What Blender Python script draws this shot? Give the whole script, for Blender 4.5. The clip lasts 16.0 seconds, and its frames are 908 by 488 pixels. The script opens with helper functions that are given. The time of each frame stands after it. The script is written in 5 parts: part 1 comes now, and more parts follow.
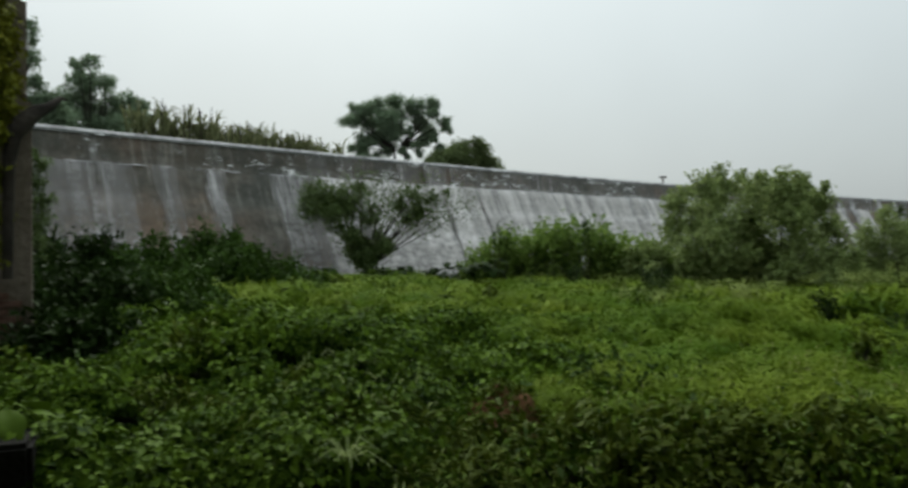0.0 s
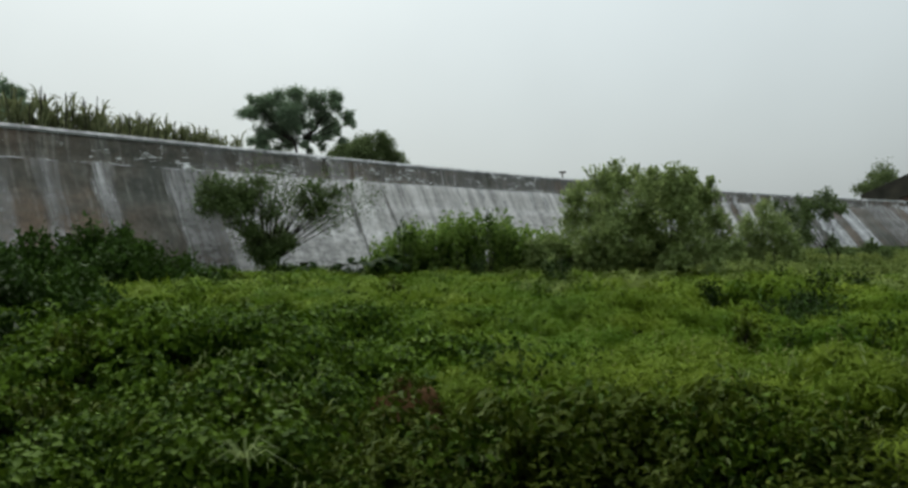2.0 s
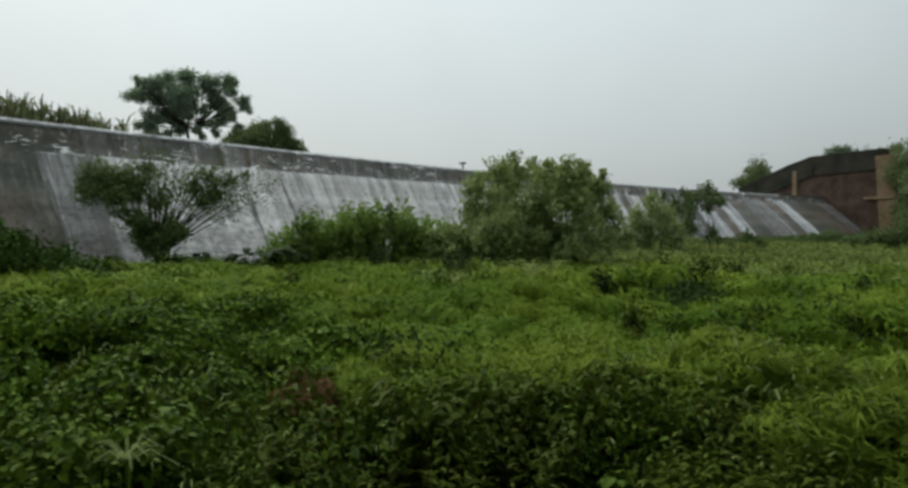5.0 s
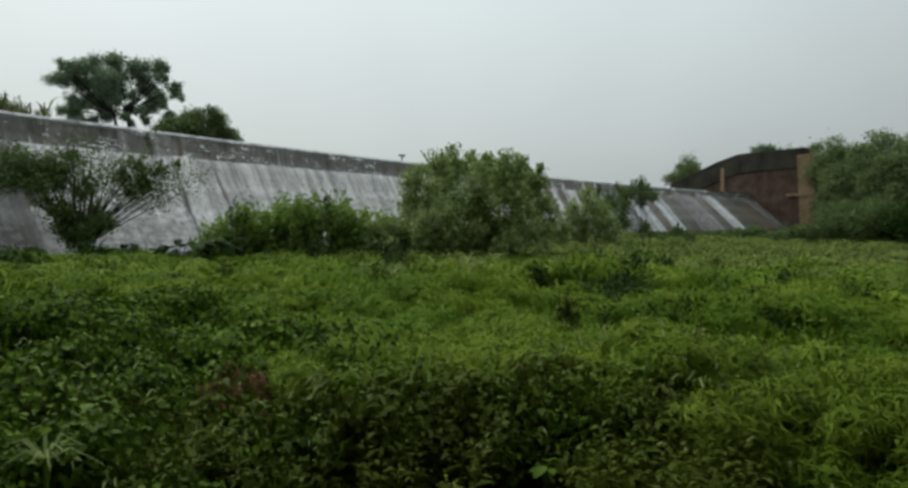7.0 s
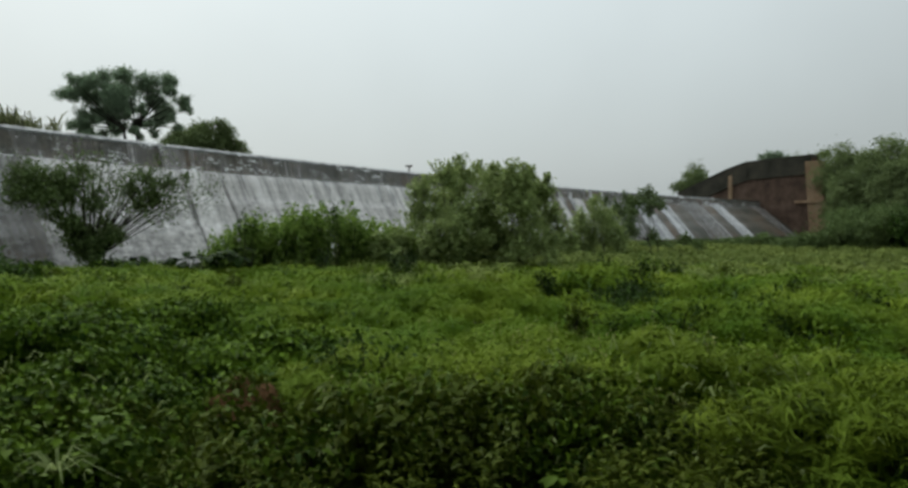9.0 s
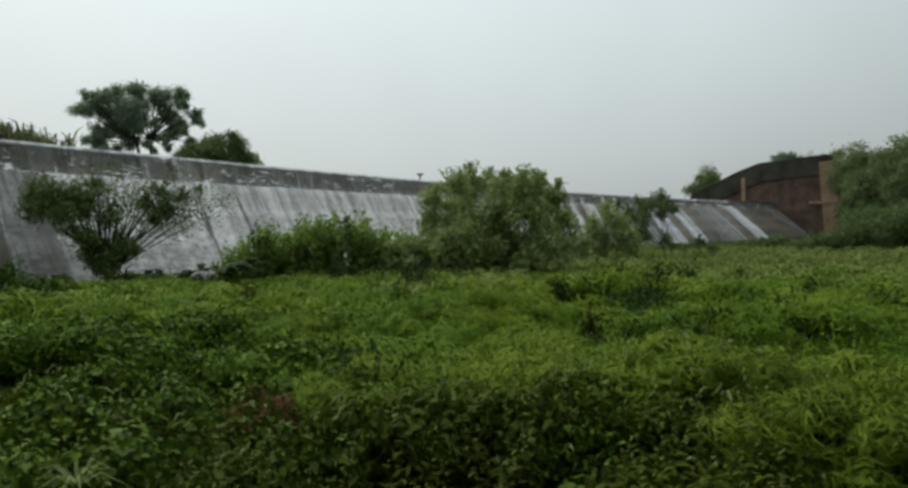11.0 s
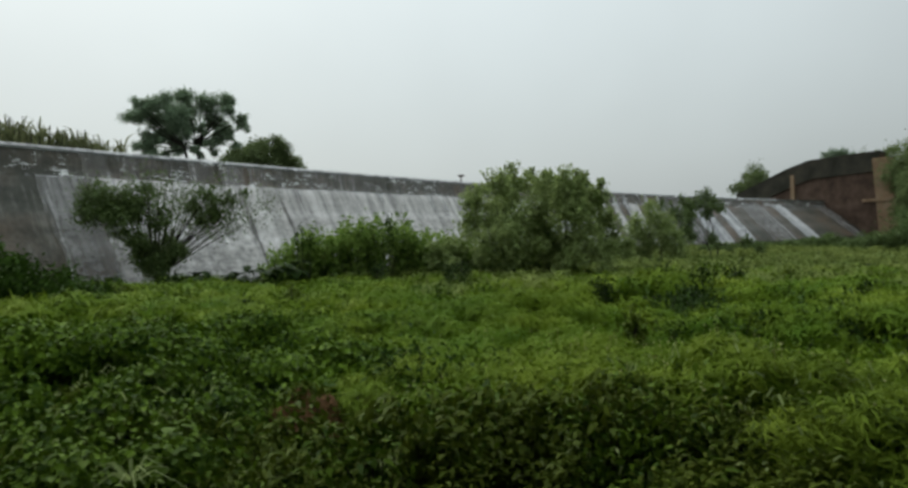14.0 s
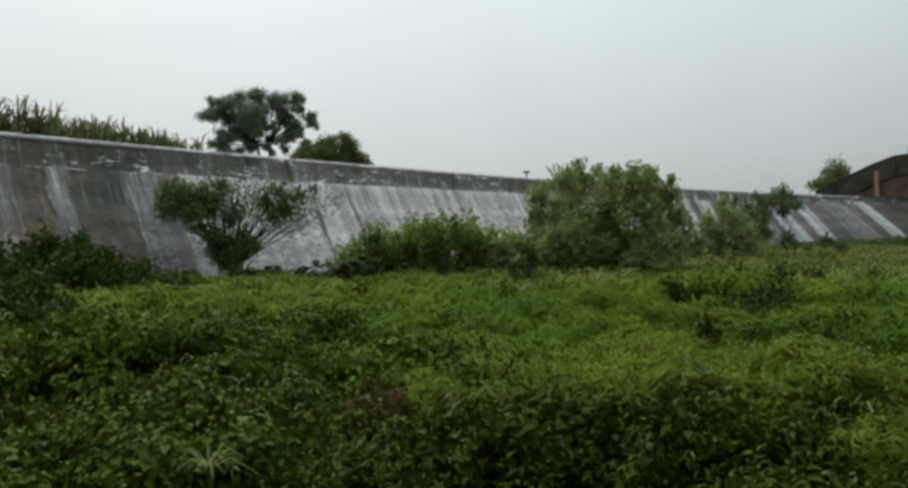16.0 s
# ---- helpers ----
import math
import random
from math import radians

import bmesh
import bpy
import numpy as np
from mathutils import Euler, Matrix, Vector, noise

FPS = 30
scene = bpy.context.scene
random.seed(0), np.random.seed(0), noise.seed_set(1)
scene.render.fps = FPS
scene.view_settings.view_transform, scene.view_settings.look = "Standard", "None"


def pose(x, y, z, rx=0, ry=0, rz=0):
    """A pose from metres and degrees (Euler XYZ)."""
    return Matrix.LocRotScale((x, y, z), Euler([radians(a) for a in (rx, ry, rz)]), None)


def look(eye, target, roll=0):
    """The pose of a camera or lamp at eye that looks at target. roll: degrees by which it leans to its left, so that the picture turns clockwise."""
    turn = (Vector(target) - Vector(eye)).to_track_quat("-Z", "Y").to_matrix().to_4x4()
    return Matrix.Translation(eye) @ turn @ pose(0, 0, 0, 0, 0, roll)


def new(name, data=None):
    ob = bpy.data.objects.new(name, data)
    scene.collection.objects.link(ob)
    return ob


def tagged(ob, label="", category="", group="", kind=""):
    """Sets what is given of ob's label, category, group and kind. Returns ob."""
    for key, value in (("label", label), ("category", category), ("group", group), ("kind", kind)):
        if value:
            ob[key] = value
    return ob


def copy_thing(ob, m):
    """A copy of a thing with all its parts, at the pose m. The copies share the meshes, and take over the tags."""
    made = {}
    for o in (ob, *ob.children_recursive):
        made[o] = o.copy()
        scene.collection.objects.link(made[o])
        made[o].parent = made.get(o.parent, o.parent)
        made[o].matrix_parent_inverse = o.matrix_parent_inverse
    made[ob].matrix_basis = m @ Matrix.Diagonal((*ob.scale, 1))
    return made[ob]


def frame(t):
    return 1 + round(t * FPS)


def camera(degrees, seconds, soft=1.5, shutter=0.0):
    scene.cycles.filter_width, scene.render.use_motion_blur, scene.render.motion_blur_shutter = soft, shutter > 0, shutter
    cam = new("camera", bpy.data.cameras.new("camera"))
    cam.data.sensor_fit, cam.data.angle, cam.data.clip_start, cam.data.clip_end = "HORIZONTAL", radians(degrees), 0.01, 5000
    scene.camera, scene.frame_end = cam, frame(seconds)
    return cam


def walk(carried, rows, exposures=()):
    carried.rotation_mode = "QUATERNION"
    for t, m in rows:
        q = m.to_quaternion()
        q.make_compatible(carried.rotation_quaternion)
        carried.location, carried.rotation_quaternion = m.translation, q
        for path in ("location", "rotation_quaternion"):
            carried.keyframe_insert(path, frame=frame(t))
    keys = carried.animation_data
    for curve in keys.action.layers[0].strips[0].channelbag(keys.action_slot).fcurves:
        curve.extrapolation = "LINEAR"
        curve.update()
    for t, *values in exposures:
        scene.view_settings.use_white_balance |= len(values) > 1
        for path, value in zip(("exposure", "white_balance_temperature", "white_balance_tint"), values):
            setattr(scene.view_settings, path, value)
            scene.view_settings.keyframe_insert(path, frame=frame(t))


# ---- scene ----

# ---- camera: held in the hand, panning over the field ----
cam = camera(65.95, 16.0, soft=3.0, shutter=0.8)
EYE = 2.0
ROWS = [  # seconds, x, y, z from the first eye, yaw, pitch, roll (degrees)
    (0.0, -0.000, -0.000, 0.000, 0.00, -0.30, 0.00),
    (0.5, 0.009, -0.005, -0.003, -2.99, -0.32, 0.07),
    (1.0, 0.013, -0.004, -0.001, -5.14, -0.34, -0.01),
    (1.5, 0.024, -0.001, -0.005, -6.88, -0.83, -0.28),
    (2.0, 0.030, -0.001, -0.008, -7.74, -0.77, -0.50),
    (2.5, 0.033, -0.002, -0.004, -8.55, -0.66, -0.58),
    (3.0, 0.042, -0.010, -0.003, -10.51, -0.58, -0.36),
    (3.5, 0.045, -0.017, -0.007, -11.77, -1.01, -0.36),
    (4.0, 0.057, -0.017, -0.013, -13.04, -1.15, -0.41),
    (4.5, 0.054, -0.015, -0.012, -14.43, -1.55, -0.35),
    (5.0, 0.064, -0.013, -0.008, -15.79, -1.64, -0.33),
    (7.3, 0.085, -0.025, -0.011, -20.93, -2.24, 0.15),
    (7.5, 0.080, -0.028, -0.011, -20.76, -2.07, 0.02),
    (8.0, 0.081, -0.025, -0.012, -20.65, -1.96, -0.08),
    (8.5, 0.077, -0.023, -0.011, -20.53, -2.01, -0.12),
    (9.0, 0.077, -0.029, -0.011, -20.17, -1.42, -0.36),
    (11.5, 0.075, -0.029, -0.010, -18.77, -0.80, -1.75),
    (12.0, 0.074, -0.026, -0.005, -17.75, -0.74, -1.54),
    (12.5, 0.073, -0.023, -0.005, -17.30, -0.61, -1.42),
    (13.0, 0.071, -0.019, -0.004, -16.96, -0.53, -1.53),
    (13.5, 0.066, -0.021, -0.006, -16.38, -0.54, -1.71),
    (14.0, 0.065, -0.027, -0.004, -15.81, -0.61, -1.76),
    (14.5, 0.056, -0.016, -0.005, -14.76, -0.57, -1.57),
    (15.0, 0.047, -0.015, -0.005, -13.35, -0.45, -1.52),
    (15.5, 0.047, -0.001, -0.009, -11.61, -0.48, -1.46),
    (16.0, 0.040, 0.009, -0.009, -10.53, -0.76, -1.38),
]


def held(x, y, z, yaw, pitch, roll):
    return Matrix.Translation((x, y, EYE + z)) @ pose(0, 0, 0, 0, 0, yaw) @ pose(0, 0, 0, 90 + pitch) @ pose(0, 0, 0, 0, 0, roll)


walk(cam, [(row[0], held(*row[1:])) for row in ROWS])

# ---- sky and light: a dull overcast day ----
SUN_AZ, SUN_EL = radians(-16), radians(44)
world = bpy.data.worlds.new("overcast")
scene.world = world
world.use_nodes = True
wn, wl = world.node_tree.nodes, world.node_tree.links
wn.clear()
w_out = wn.new("ShaderNodeOutputWorld")
w_bg = wn.new("ShaderNodeBackground")
w_sky = wn.new("ShaderNodeTexSky")
w_sky.sky_type, w_sky.sun_disc = "NISHITA", False
w_sky.sun_elevation, w_sky.sun_rotation = SUN_EL, SUN_AZ
w_sky.air_density, w_sky.dust_density = 1.5, 4.0
w_dim = wn.new("ShaderNodeVectorMath")
w_dim.operation = "SCALE"
w_dim.inputs["Scale"].default_value = 0.09
w_co = wn.new("ShaderNodeTexCoord")
w_noise = wn.new("ShaderNodeTexNoise")
w_noise.inputs["Scale"].default_value, w_noise.inputs["Detail"].default_value = 1.8, 4.0
w_dot = wn.new("ShaderNodeVectorMath")
w_dot.operation = "DOT_PRODUCT"  # brighter cloud round the hidden sun
w_dot.inputs[1].default_value = (math.sin(SUN_AZ) * math.cos(SUN_EL), math.cos(SUN_AZ) * math.cos(SUN_EL), math.sin(SUN_EL))
w_sep = wn.new("ShaderNodeSeparateXYZ")


def w_math(operation, a, b, c=None):
    node = wn.new("ShaderNodeMath")
    node.operation = operation
    for k, value in enumerate((a, b, c)):
        if hasattr(value, "is_linked"):
            wl.new(value, node.inputs[k])
        elif value is not None:
            node.inputs[k].default_value = value
    return node.outputs[0]


wl.new(w_co.outputs["Generated"], w_sep.inputs[0])
w_high = w_math("MULTIPLY", w_math("MAXIMUM", w_sep.outputs["Z"], 0.0), 0.70)  # an overcast sky brightens towards its zenith
w_near = w_math("MULTIPLY_ADD", w_math("MAXIMUM", w_dot.outputs["Value"], 0.0), 0.36, w_high)
w_all = w_math("ADD", w_math("MULTIPLY_ADD", w_noise.outputs["Fac"], 0.26, w_near), 0.21)
w_tint = wn.new("ShaderNodeVectorMath")
w_tint.operation = "SCALE"
w_tint.inputs[0].default_value = (0.878, 0.980, 0.995)
wl.new(w_all, w_tint.inputs["Scale"])
w_mix = wn.new("ShaderNodeMix")
w_mix.data_type = "RGBA"
w_mix.inputs["Factor"].default_value = 0.9
wl.new(w_co.outputs["Generated"], w_noise.inputs["Vector"])
wl.new(w_co.outputs["Generated"], w_dot.inputs[0])
wl.new(w_sky.outputs["Color"], w_dim.inputs[0])
wl.new(w_dim.outputs[0], w_mix.inputs["A"])
wl.new(w_tint.outputs[0], w_mix.inputs["B"])
wl.new(w_mix.outputs["Result"], w_bg.inputs["Color"])
wl.new(w_bg.outputs[0], w_out.inputs["Surface"])
sun = new("sun", bpy.data.lights.new("sun", "SUN"))
sun.data.energy, sun.data.angle, sun.data.color = 1.5, radians(22), (1.0, 0.97, 0.92)
sun.matrix_world = look((0, 0, 0), (-math.sin(SUN_AZ) * math.cos(SUN_EL), -math.cos(SUN_AZ) * math.cos(SUN_EL), -math.sin(SUN_EL)))

# ---- helpers of this scene ----
rng = np.random.default_rng(7)


def vnoise(x, y, seed=0):
    """Smooth noise of the plan, 0 to 1, one cell a metre."""
    x, y = np.asarray(x, float), np.asarray(y, float)
    xi, yi = np.floor(x).astype(np.int64), np.floor(y).astype(np.int64)
    fx, fy = x - xi, y - yi
    fx, fy = fx * fx * (3 - 2 * fx), fy * fy * (3 - 2 * fy)

    def corner(a, b):
        h = (a * 374761393 + b * 668265263 + seed * 974711) & 0xFFFFFFFF
        h = ((h ^ (h >> 13)) * 1274126177) & 0xFFFFFFFF
        return ((h ^ (h >> 16)) & 0xFFFF) / 65535.0

    a = corner(xi, yi) * (1 - fx) + corner(xi + 1, yi) * fx
    b = corner(xi, yi + 1) * (1 - fx) + corner(xi + 1, yi + 1) * fx
    return a * (1 - fy) + b * fy


def domes(x, y, cell, seed):
    """Rounded heaps set at random over the plan, 0 in the clefts to 1 on top."""
    x, y = np.asarray(x, float) / cell, np.asarray(y, float) / cell
    xi, yi = np.floor(x), np.floor(y)
    best = np.zeros_like(x)
    for dx in (-1, 0, 1):
        for dy in (-1, 0, 1):
            cx, cy = xi + dx, yi + dy
            px, py = cx + vnoise(cx, cy, seed), cy + vnoise(cx, cy, seed + 1)
            size, high = 0.42 + 0.36 * vnoise(cx, cy, seed + 2), 0.35 + 0.65 * vnoise(cx, cy, seed + 3)
            d2 = ((x - px) ** 2 + (y - py) ** 2) / size ** 2
            best = np.maximum(best, high * np.sqrt(np.maximum(1 - d2, 0)))
    return best


def at(az, r, z=0.0):
    """A place by its bearing from straight ahead (degrees to the right) and distance."""
    return Vector((r * math.sin(radians(az)), r * math.cos(radians(az)), z))


def unit(v):
    return v / np.maximum(np.linalg.norm(v, axis=-1, keepdims=True), 1e-9)


def mesh_of(name, verts, faces, material, uv=None, smooth=False, edge=None):
    """A mesh from arrays: vertices (n, 3), and faces (m, k) all with k corners."""
    me = bpy.data.meshes.new(name)
    verts, faces = np.asarray(verts, np.float32), np.asarray(faces, np.int32)
    m, k = faces.shape
    me.vertices.add(len(verts))
    me.vertices.foreach_set("co", verts.ravel())
    me.loops.add(m * k)
    me.loops.foreach_set("vertex_index", faces.ravel())
    me.polygons.add(m)
    me.polygons.foreach_set("loop_start", np.arange(0, m * k, k, dtype=np.int32))
    if smooth:
        me.polygons.foreach_set("use_smooth", np.ones(m, bool))
    me.update(calc_edges=True)
    if uv is not None:
        layer = me.uv_layers.new(name="uv")
        layer.data.foreach_set("uv", np.asarray(uv, np.float32)[faces.ravel()].ravel())
    if edge is not None:
        layer = me.uv_layers.new(name="edge")
        layer.data.foreach_set("uv", np.asarray(edge, np.float32)[faces.ravel()].ravel())
    me.materials.append(material)
    return me


def part(name, data, parent, label=""):
    """Links mesh data (or a bmesh with its material) as one mesh object under a thing or part."""
    ob = new(name, data)
    ob.parent = parent
    if label:
        tagged(ob, label)
    return ob


def from_bm(name, bm, material):
    me = bpy.data.meshes.new(name)
    bm.to_mesh(me)
    bm.free()
    me.materials.append(material)
    return me


def box_bm(x0, x1, y0, y1, z0, z1, bevel=0.02, bm=None):
    bm = bm or bmesh.new()
    got = bmesh.ops.create_cube(bm, size=1, matrix=Matrix.Translation(((x0 + x1) / 2, (y0 + y1) / 2, (z0 + z1) / 2)) @ Matrix.Diagonal((x1 - x0, y1 - y0, z1 - z0, 1)))
    if bevel:
        bmesh.ops.bevel(bm, geom=list({e for v in got["verts"] for e in v.link_edges}), offset=bevel, segments=2, affect="EDGES")
    return bm


def tube(path, radii, sides=7):
    """Vertices and quads of a tapered tube along a path."""
    path, radii = np.asarray(path, float), np.asarray(radii, float)
    n = len(path)
    ahead = unit(np.gradient(path, axis=0))
    side = unit(np.cross(ahead, [0.31, 0.87, 0.12]))
    other = np.cross(ahead, side)
    a = np.linspace(0, 2 * np.pi, sides, endpoint=False)
    ring = side[:, None] * np.cos(a)[None, :, None] + other[:, None] * np.sin(a)[None, :, None]
    verts = (path[:, None] + ring * radii[:, None, None]).reshape(-1, 3)
    i, j = np.meshgrid(np.arange(n - 1), np.arange(sides), indexing="ij")
    k = (j + 1) % sides
    faces = np.stack([i * sides + j, i * sides + k, (i + 1) * sides + k, (i + 1) * sides + j], -1).reshape(-1, 4)
    return verts, faces


def joined(pieces):
    verts, faces, n = [], [], 0
    for v, f in pieces:
        verts.append(v)
        faces.append(f + n)
        n += len(v)
    return np.concatenate(verts), np.concatenate(faces)


def leaf_quads(centre, axis, normal, length, width, curl=0.12):
    """Pointed leaves folded along the midrib: one quad each."""
    side = unit(np.cross(axis, normal))
    up = unit(np.cross(side, axis))
    L, W = np.broadcast_to(length, len(centre))[:, None], np.broadcast_to(width, len(centre))[:, None]
    mid = centre + up * L * curl
    v = np.stack([centre - axis * L * 0.5, mid + side * W * 0.5 - axis * L * 0.08, centre + axis * L * 0.5 - up * L * curl, mid - side * W * 0.5 - axis * L * 0.08], 1)
    n = len(centre)
    return v.reshape(-1, 3), np.arange(4 * n).reshape(n, 4)


def heart_leaves(centre, axis, normal, length, width, curl=0.10):
    """Heart-shaped leaves with two lobes: two quads each."""
    side = unit(np.cross(axis, normal))
    up = unit(np.cross(side, axis))
    L, W = np.broadcast_to(length, len(centre))[:, None], np.broadcast_to(width, len(centre))[:, None]
    base, tip = centre - axis * L * 0.30, centre + axis * L * 0.55 - up * L * curl * 1.5
    v = np.stack([base, centre - axis * L * 0.45 + side * W * 0.32 + up * L * curl, centre + side * W * 0.52 + axis * L * 0.05 + up * L * curl,
                  tip, centre - side * W * 0.52 + axis * L * 0.05 + up * L * curl, centre - axis * L * 0.45 - side * W * 0.32 + up * L * curl], 1)
    n = len(centre)
    o = 6 * np.arange(n)[:, None]
    faces = np.concatenate([o + [0, 1, 2, 3], o + [0, 3, 4, 5]], 1).reshape(-1, 4)
    return v.reshape(-1, 3), faces


def blades(base, way, length, width, droop):
    """Grass blades that bend over: two quads each."""
    n = len(base)
    L, W, droop = (np.broadcast_to(a, n)[:, None] for a in (length, width, droop))
    side = unit(np.cross(way, rng.normal(size=(n, 3))))
    flat = way * [1, 1, 0]
    p1 = base + way * L * 0.55
    p2 = base + way * L * 0.9 + flat * L * droop * 0.5 - np.array([0, 0, 1]) * L * droop * 0.5
    v = np.stack([base - side * W * 0.5, base + side * W * 0.5, p1 + side * W * 0.42, p1 - side * W * 0.42, p2 + side * W * 0.08, p2 - side * W * 0.08], 1)
    o = 6 * np.arange(n)[:, None]
    faces = np.concatenate([o + [0, 1, 2, 3], o + [3, 2, 4, 5]], 1).reshape(-1, 4)
    return v.reshape(-1, 3), faces


# ---- materials ----
def material(name):
    mat = bpy.data.materials.new(name)
    mat.use_nodes = True
    nodes, links = mat.node_tree.nodes, mat.node_tree.links
    return mat, nodes, links, nodes["Principled BSDF"]


def ramp(nodes, stops):
    node = nodes.new("ShaderNodeValToRGB")
    while len(node.color_ramp.elements) < len(stops):
        node.color_ramp.elements.new(0.5)
    for e, (p, c) in zip(node.color_ramp.elements, stops):
        e.position, e.color = p, (*c, 1)
    return node


def noise_node(nodes, links, vector, scale, detail=4, rough=0.6):
    node = nodes.new("ShaderNodeTexNoise")
    node.inputs["Scale"].default_value, node.inputs["Detail"].default_value, node.inputs["Roughness"].default_value = scale, detail, rough
    links.new(vector, node.inputs["Vector"])
    return node


def mixed(nodes, links, a, b, fac, blend="MIX"):
    node = nodes.new("ShaderNodeMix")
    node.data_type, node.blend_type = "RGBA", blend
    for key, value in (("A", a), ("B", b), ("Factor", fac)):
        if hasattr(value, "is_linked"):
            links.new(value, node.inputs[key])
        else:
            node.inputs[key].default_value = value
    return node.outputs["Result"]


def leaf_material(name, dark, light, patch=0.25, tint=None, gloss=0.62, through_light=0.10, even=0.6):
    """Leaf green that varies leaf by leaf and in patches, and lets some light through."""
    mat, nodes, links, bsdf = material(name)
    co = nodes.new("ShaderNodeTexCoord").outputs["Object"]
    geo = nodes.new("ShaderNodeNewGeometry")
    by_leaf = ramp(nodes, [(0.0, dark), (0.75, light), (1.0, tuple(min(1, c * 1.3) for c in light))])
    links.new(geo.outputs["Random Per Island"], by_leaf.inputs["Fac"])
    patches = noise_node(nodes, links, co, patch, 3)
    tufts = noise_node(nodes, links, co, patch * 5, 2)
    tone = ramp(nodes, [(0.38, tuple(c * 0.8 for c in dark)), (0.62, tint or light)])
    links.new(mixed(nodes, links, patches.outputs["Fac"], tufts.outputs["Fac"], 0.45), tone.inputs["Fac"])
    colour = mixed(nodes, links, by_leaf.outputs["Color"], tone.outputs["Color"], even)
    links.new(colour, bsdf.inputs["Base Color"])
    bsdf.inputs["Roughness"].default_value = gloss
    bsdf.inputs["Specular IOR Level"].default_value = 0.06
    trans = nodes.new("ShaderNodeBsdfTranslucent")
    links.new(colour, trans.inputs["Color"])
    both = nodes.new("ShaderNodeMixShader")
    both.inputs["Fac"].default_value = through_light
    links.new(bsdf.outputs[0], both.inputs[1])
    links.new(trans.outputs[0], both.inputs[2])
    links.new(both.outputs[0], nodes["Material Output"].inputs["Surface"])
    return mat


def rough_material(name, colours, scale, fine, bump=0.3, roughness=0.9, shine=0.1):
    """Earth, bark, stone: colours by broad noise, fine grain, relief."""
    mat, nodes, links, bsdf = material(name)
    co = nodes.new("ShaderNodeTexCoord").outputs["Object"]
    broad, grain = noise_node(nodes, links, co, scale, 5), noise_node(nodes, links, co, fine, 6)
    tone = ramp(nodes, [(0.3 + 0.4 * i / max(1, len(colours) - 1), c) for i, c in enumerate(colours)])
    links.new(broad.outputs["Fac"], tone.inputs["Fac"])
    links.new(mixed(nodes, links, tone.outputs["Color"], grain.outputs["Fac"], 0.35, "OVERLAY"), bsdf.inputs["Base Color"])
    bsdf.inputs["Roughness"].default_value = roughness
    bsdf.inputs["Specular IOR Level"].default_value = shine
    b = nodes.new("ShaderNodeBump")
    b.inputs["Strength"].default_value, b.inputs["Distance"].default_value = bump, 0.05
    links.new(grain.outputs["Fac"], b.inputs["Height"])
    links.new(b.outputs[0], bsdf.inputs["Normal"])
    return mat


def streaked(nodes, links, uv, across, down, detail=4, seed=0.0):
    """Noise drawn out down the face of the weir; uv is in metres."""
    m = nodes.new("ShaderNodeMapping")
    m.inputs["Scale"].default_value, m.inputs["Location"].default_value = (across, down, 1), (seed, seed * 0.37, 0)
    links.new(uv, m.inputs["Vector"])
    return noise_node(nodes, links, m.outputs[0], 1.0, detail, 0.65)


def weir_material():
    mat, nodes, links, bsdf = material("wet_concrete")
    uv_node = nodes.new("ShaderNodeUVMap")
    uv_node.uv_map = "uv"
    uv = uv_node.outputs[0]
    streaks, fine, blot = streaked(nodes, links, uv, 1.1, 0.10), streaked(nodes, links, uv, 5.0, 3.5, 8, 5.0), streaked(nodes, links, uv, 0.16, 0.22, 4, 11.0)
    drips, pits = streaked(nodes, links, uv, 3.5, 0.35, 5, 17.0), streaked(nodes, links, uv, 1.6, 2.6, 5, 23.0)
    tone = ramp(nodes, [(0.30, (0.038, 0.036, 0.029)), (0.5, (0.075, 0.068, 0.054)), (0.70, (0.144, 0.126, 0.100))])
    links.new(streaks.outputs["Fac"], tone.inputs["Fac"])
    stain = ramp(nodes, [(0.36, (0.052, 0.056, 0.044)), (0.50, (0.098, 0.081, 0.061)), (0.62, (0.172, 0.114, 0.076))])
    links.new(blot.outputs["Fac"], stain.inputs["Fac"])
    pale = ramp(nodes, [(0.52, (0.0, 0.0, 0.0)), (0.70, (0.34, 0.33, 0.31))])
    links.new(drips.outputs["Fac"], pale.inputs["Fac"])
    c = mixed(nodes, links, tone.outputs["Color"], stain.outputs["Color"], 0.68)
    c = mixed(nodes, links, c, pale.outputs["Color"], 0.35, "SCREEN")
    c = mixed(nodes, links, c, pits.outputs["Fac"], 0.7, "OVERLAY")
    links.new(mixed(nodes, links, c, fine.outputs["Fac"], 0.7, "OVERLAY"), bsdf.inputs["Base Color"])
    bsdf.inputs["Roughness"].default_value, bsdf.inputs["Specular IOR Level"].default_value = 0.5, 0.25
    b = nodes.new("ShaderNodeBump")
    b.inputs["Strength"].default_value, b.inputs["Distance"].default_value = 0.7, 0.08
    links.new(fine.outputs["Fac"], b.inputs["Height"])
    links.new(b.outputs[0], bsdf.inputs["Normal"])
    return mat


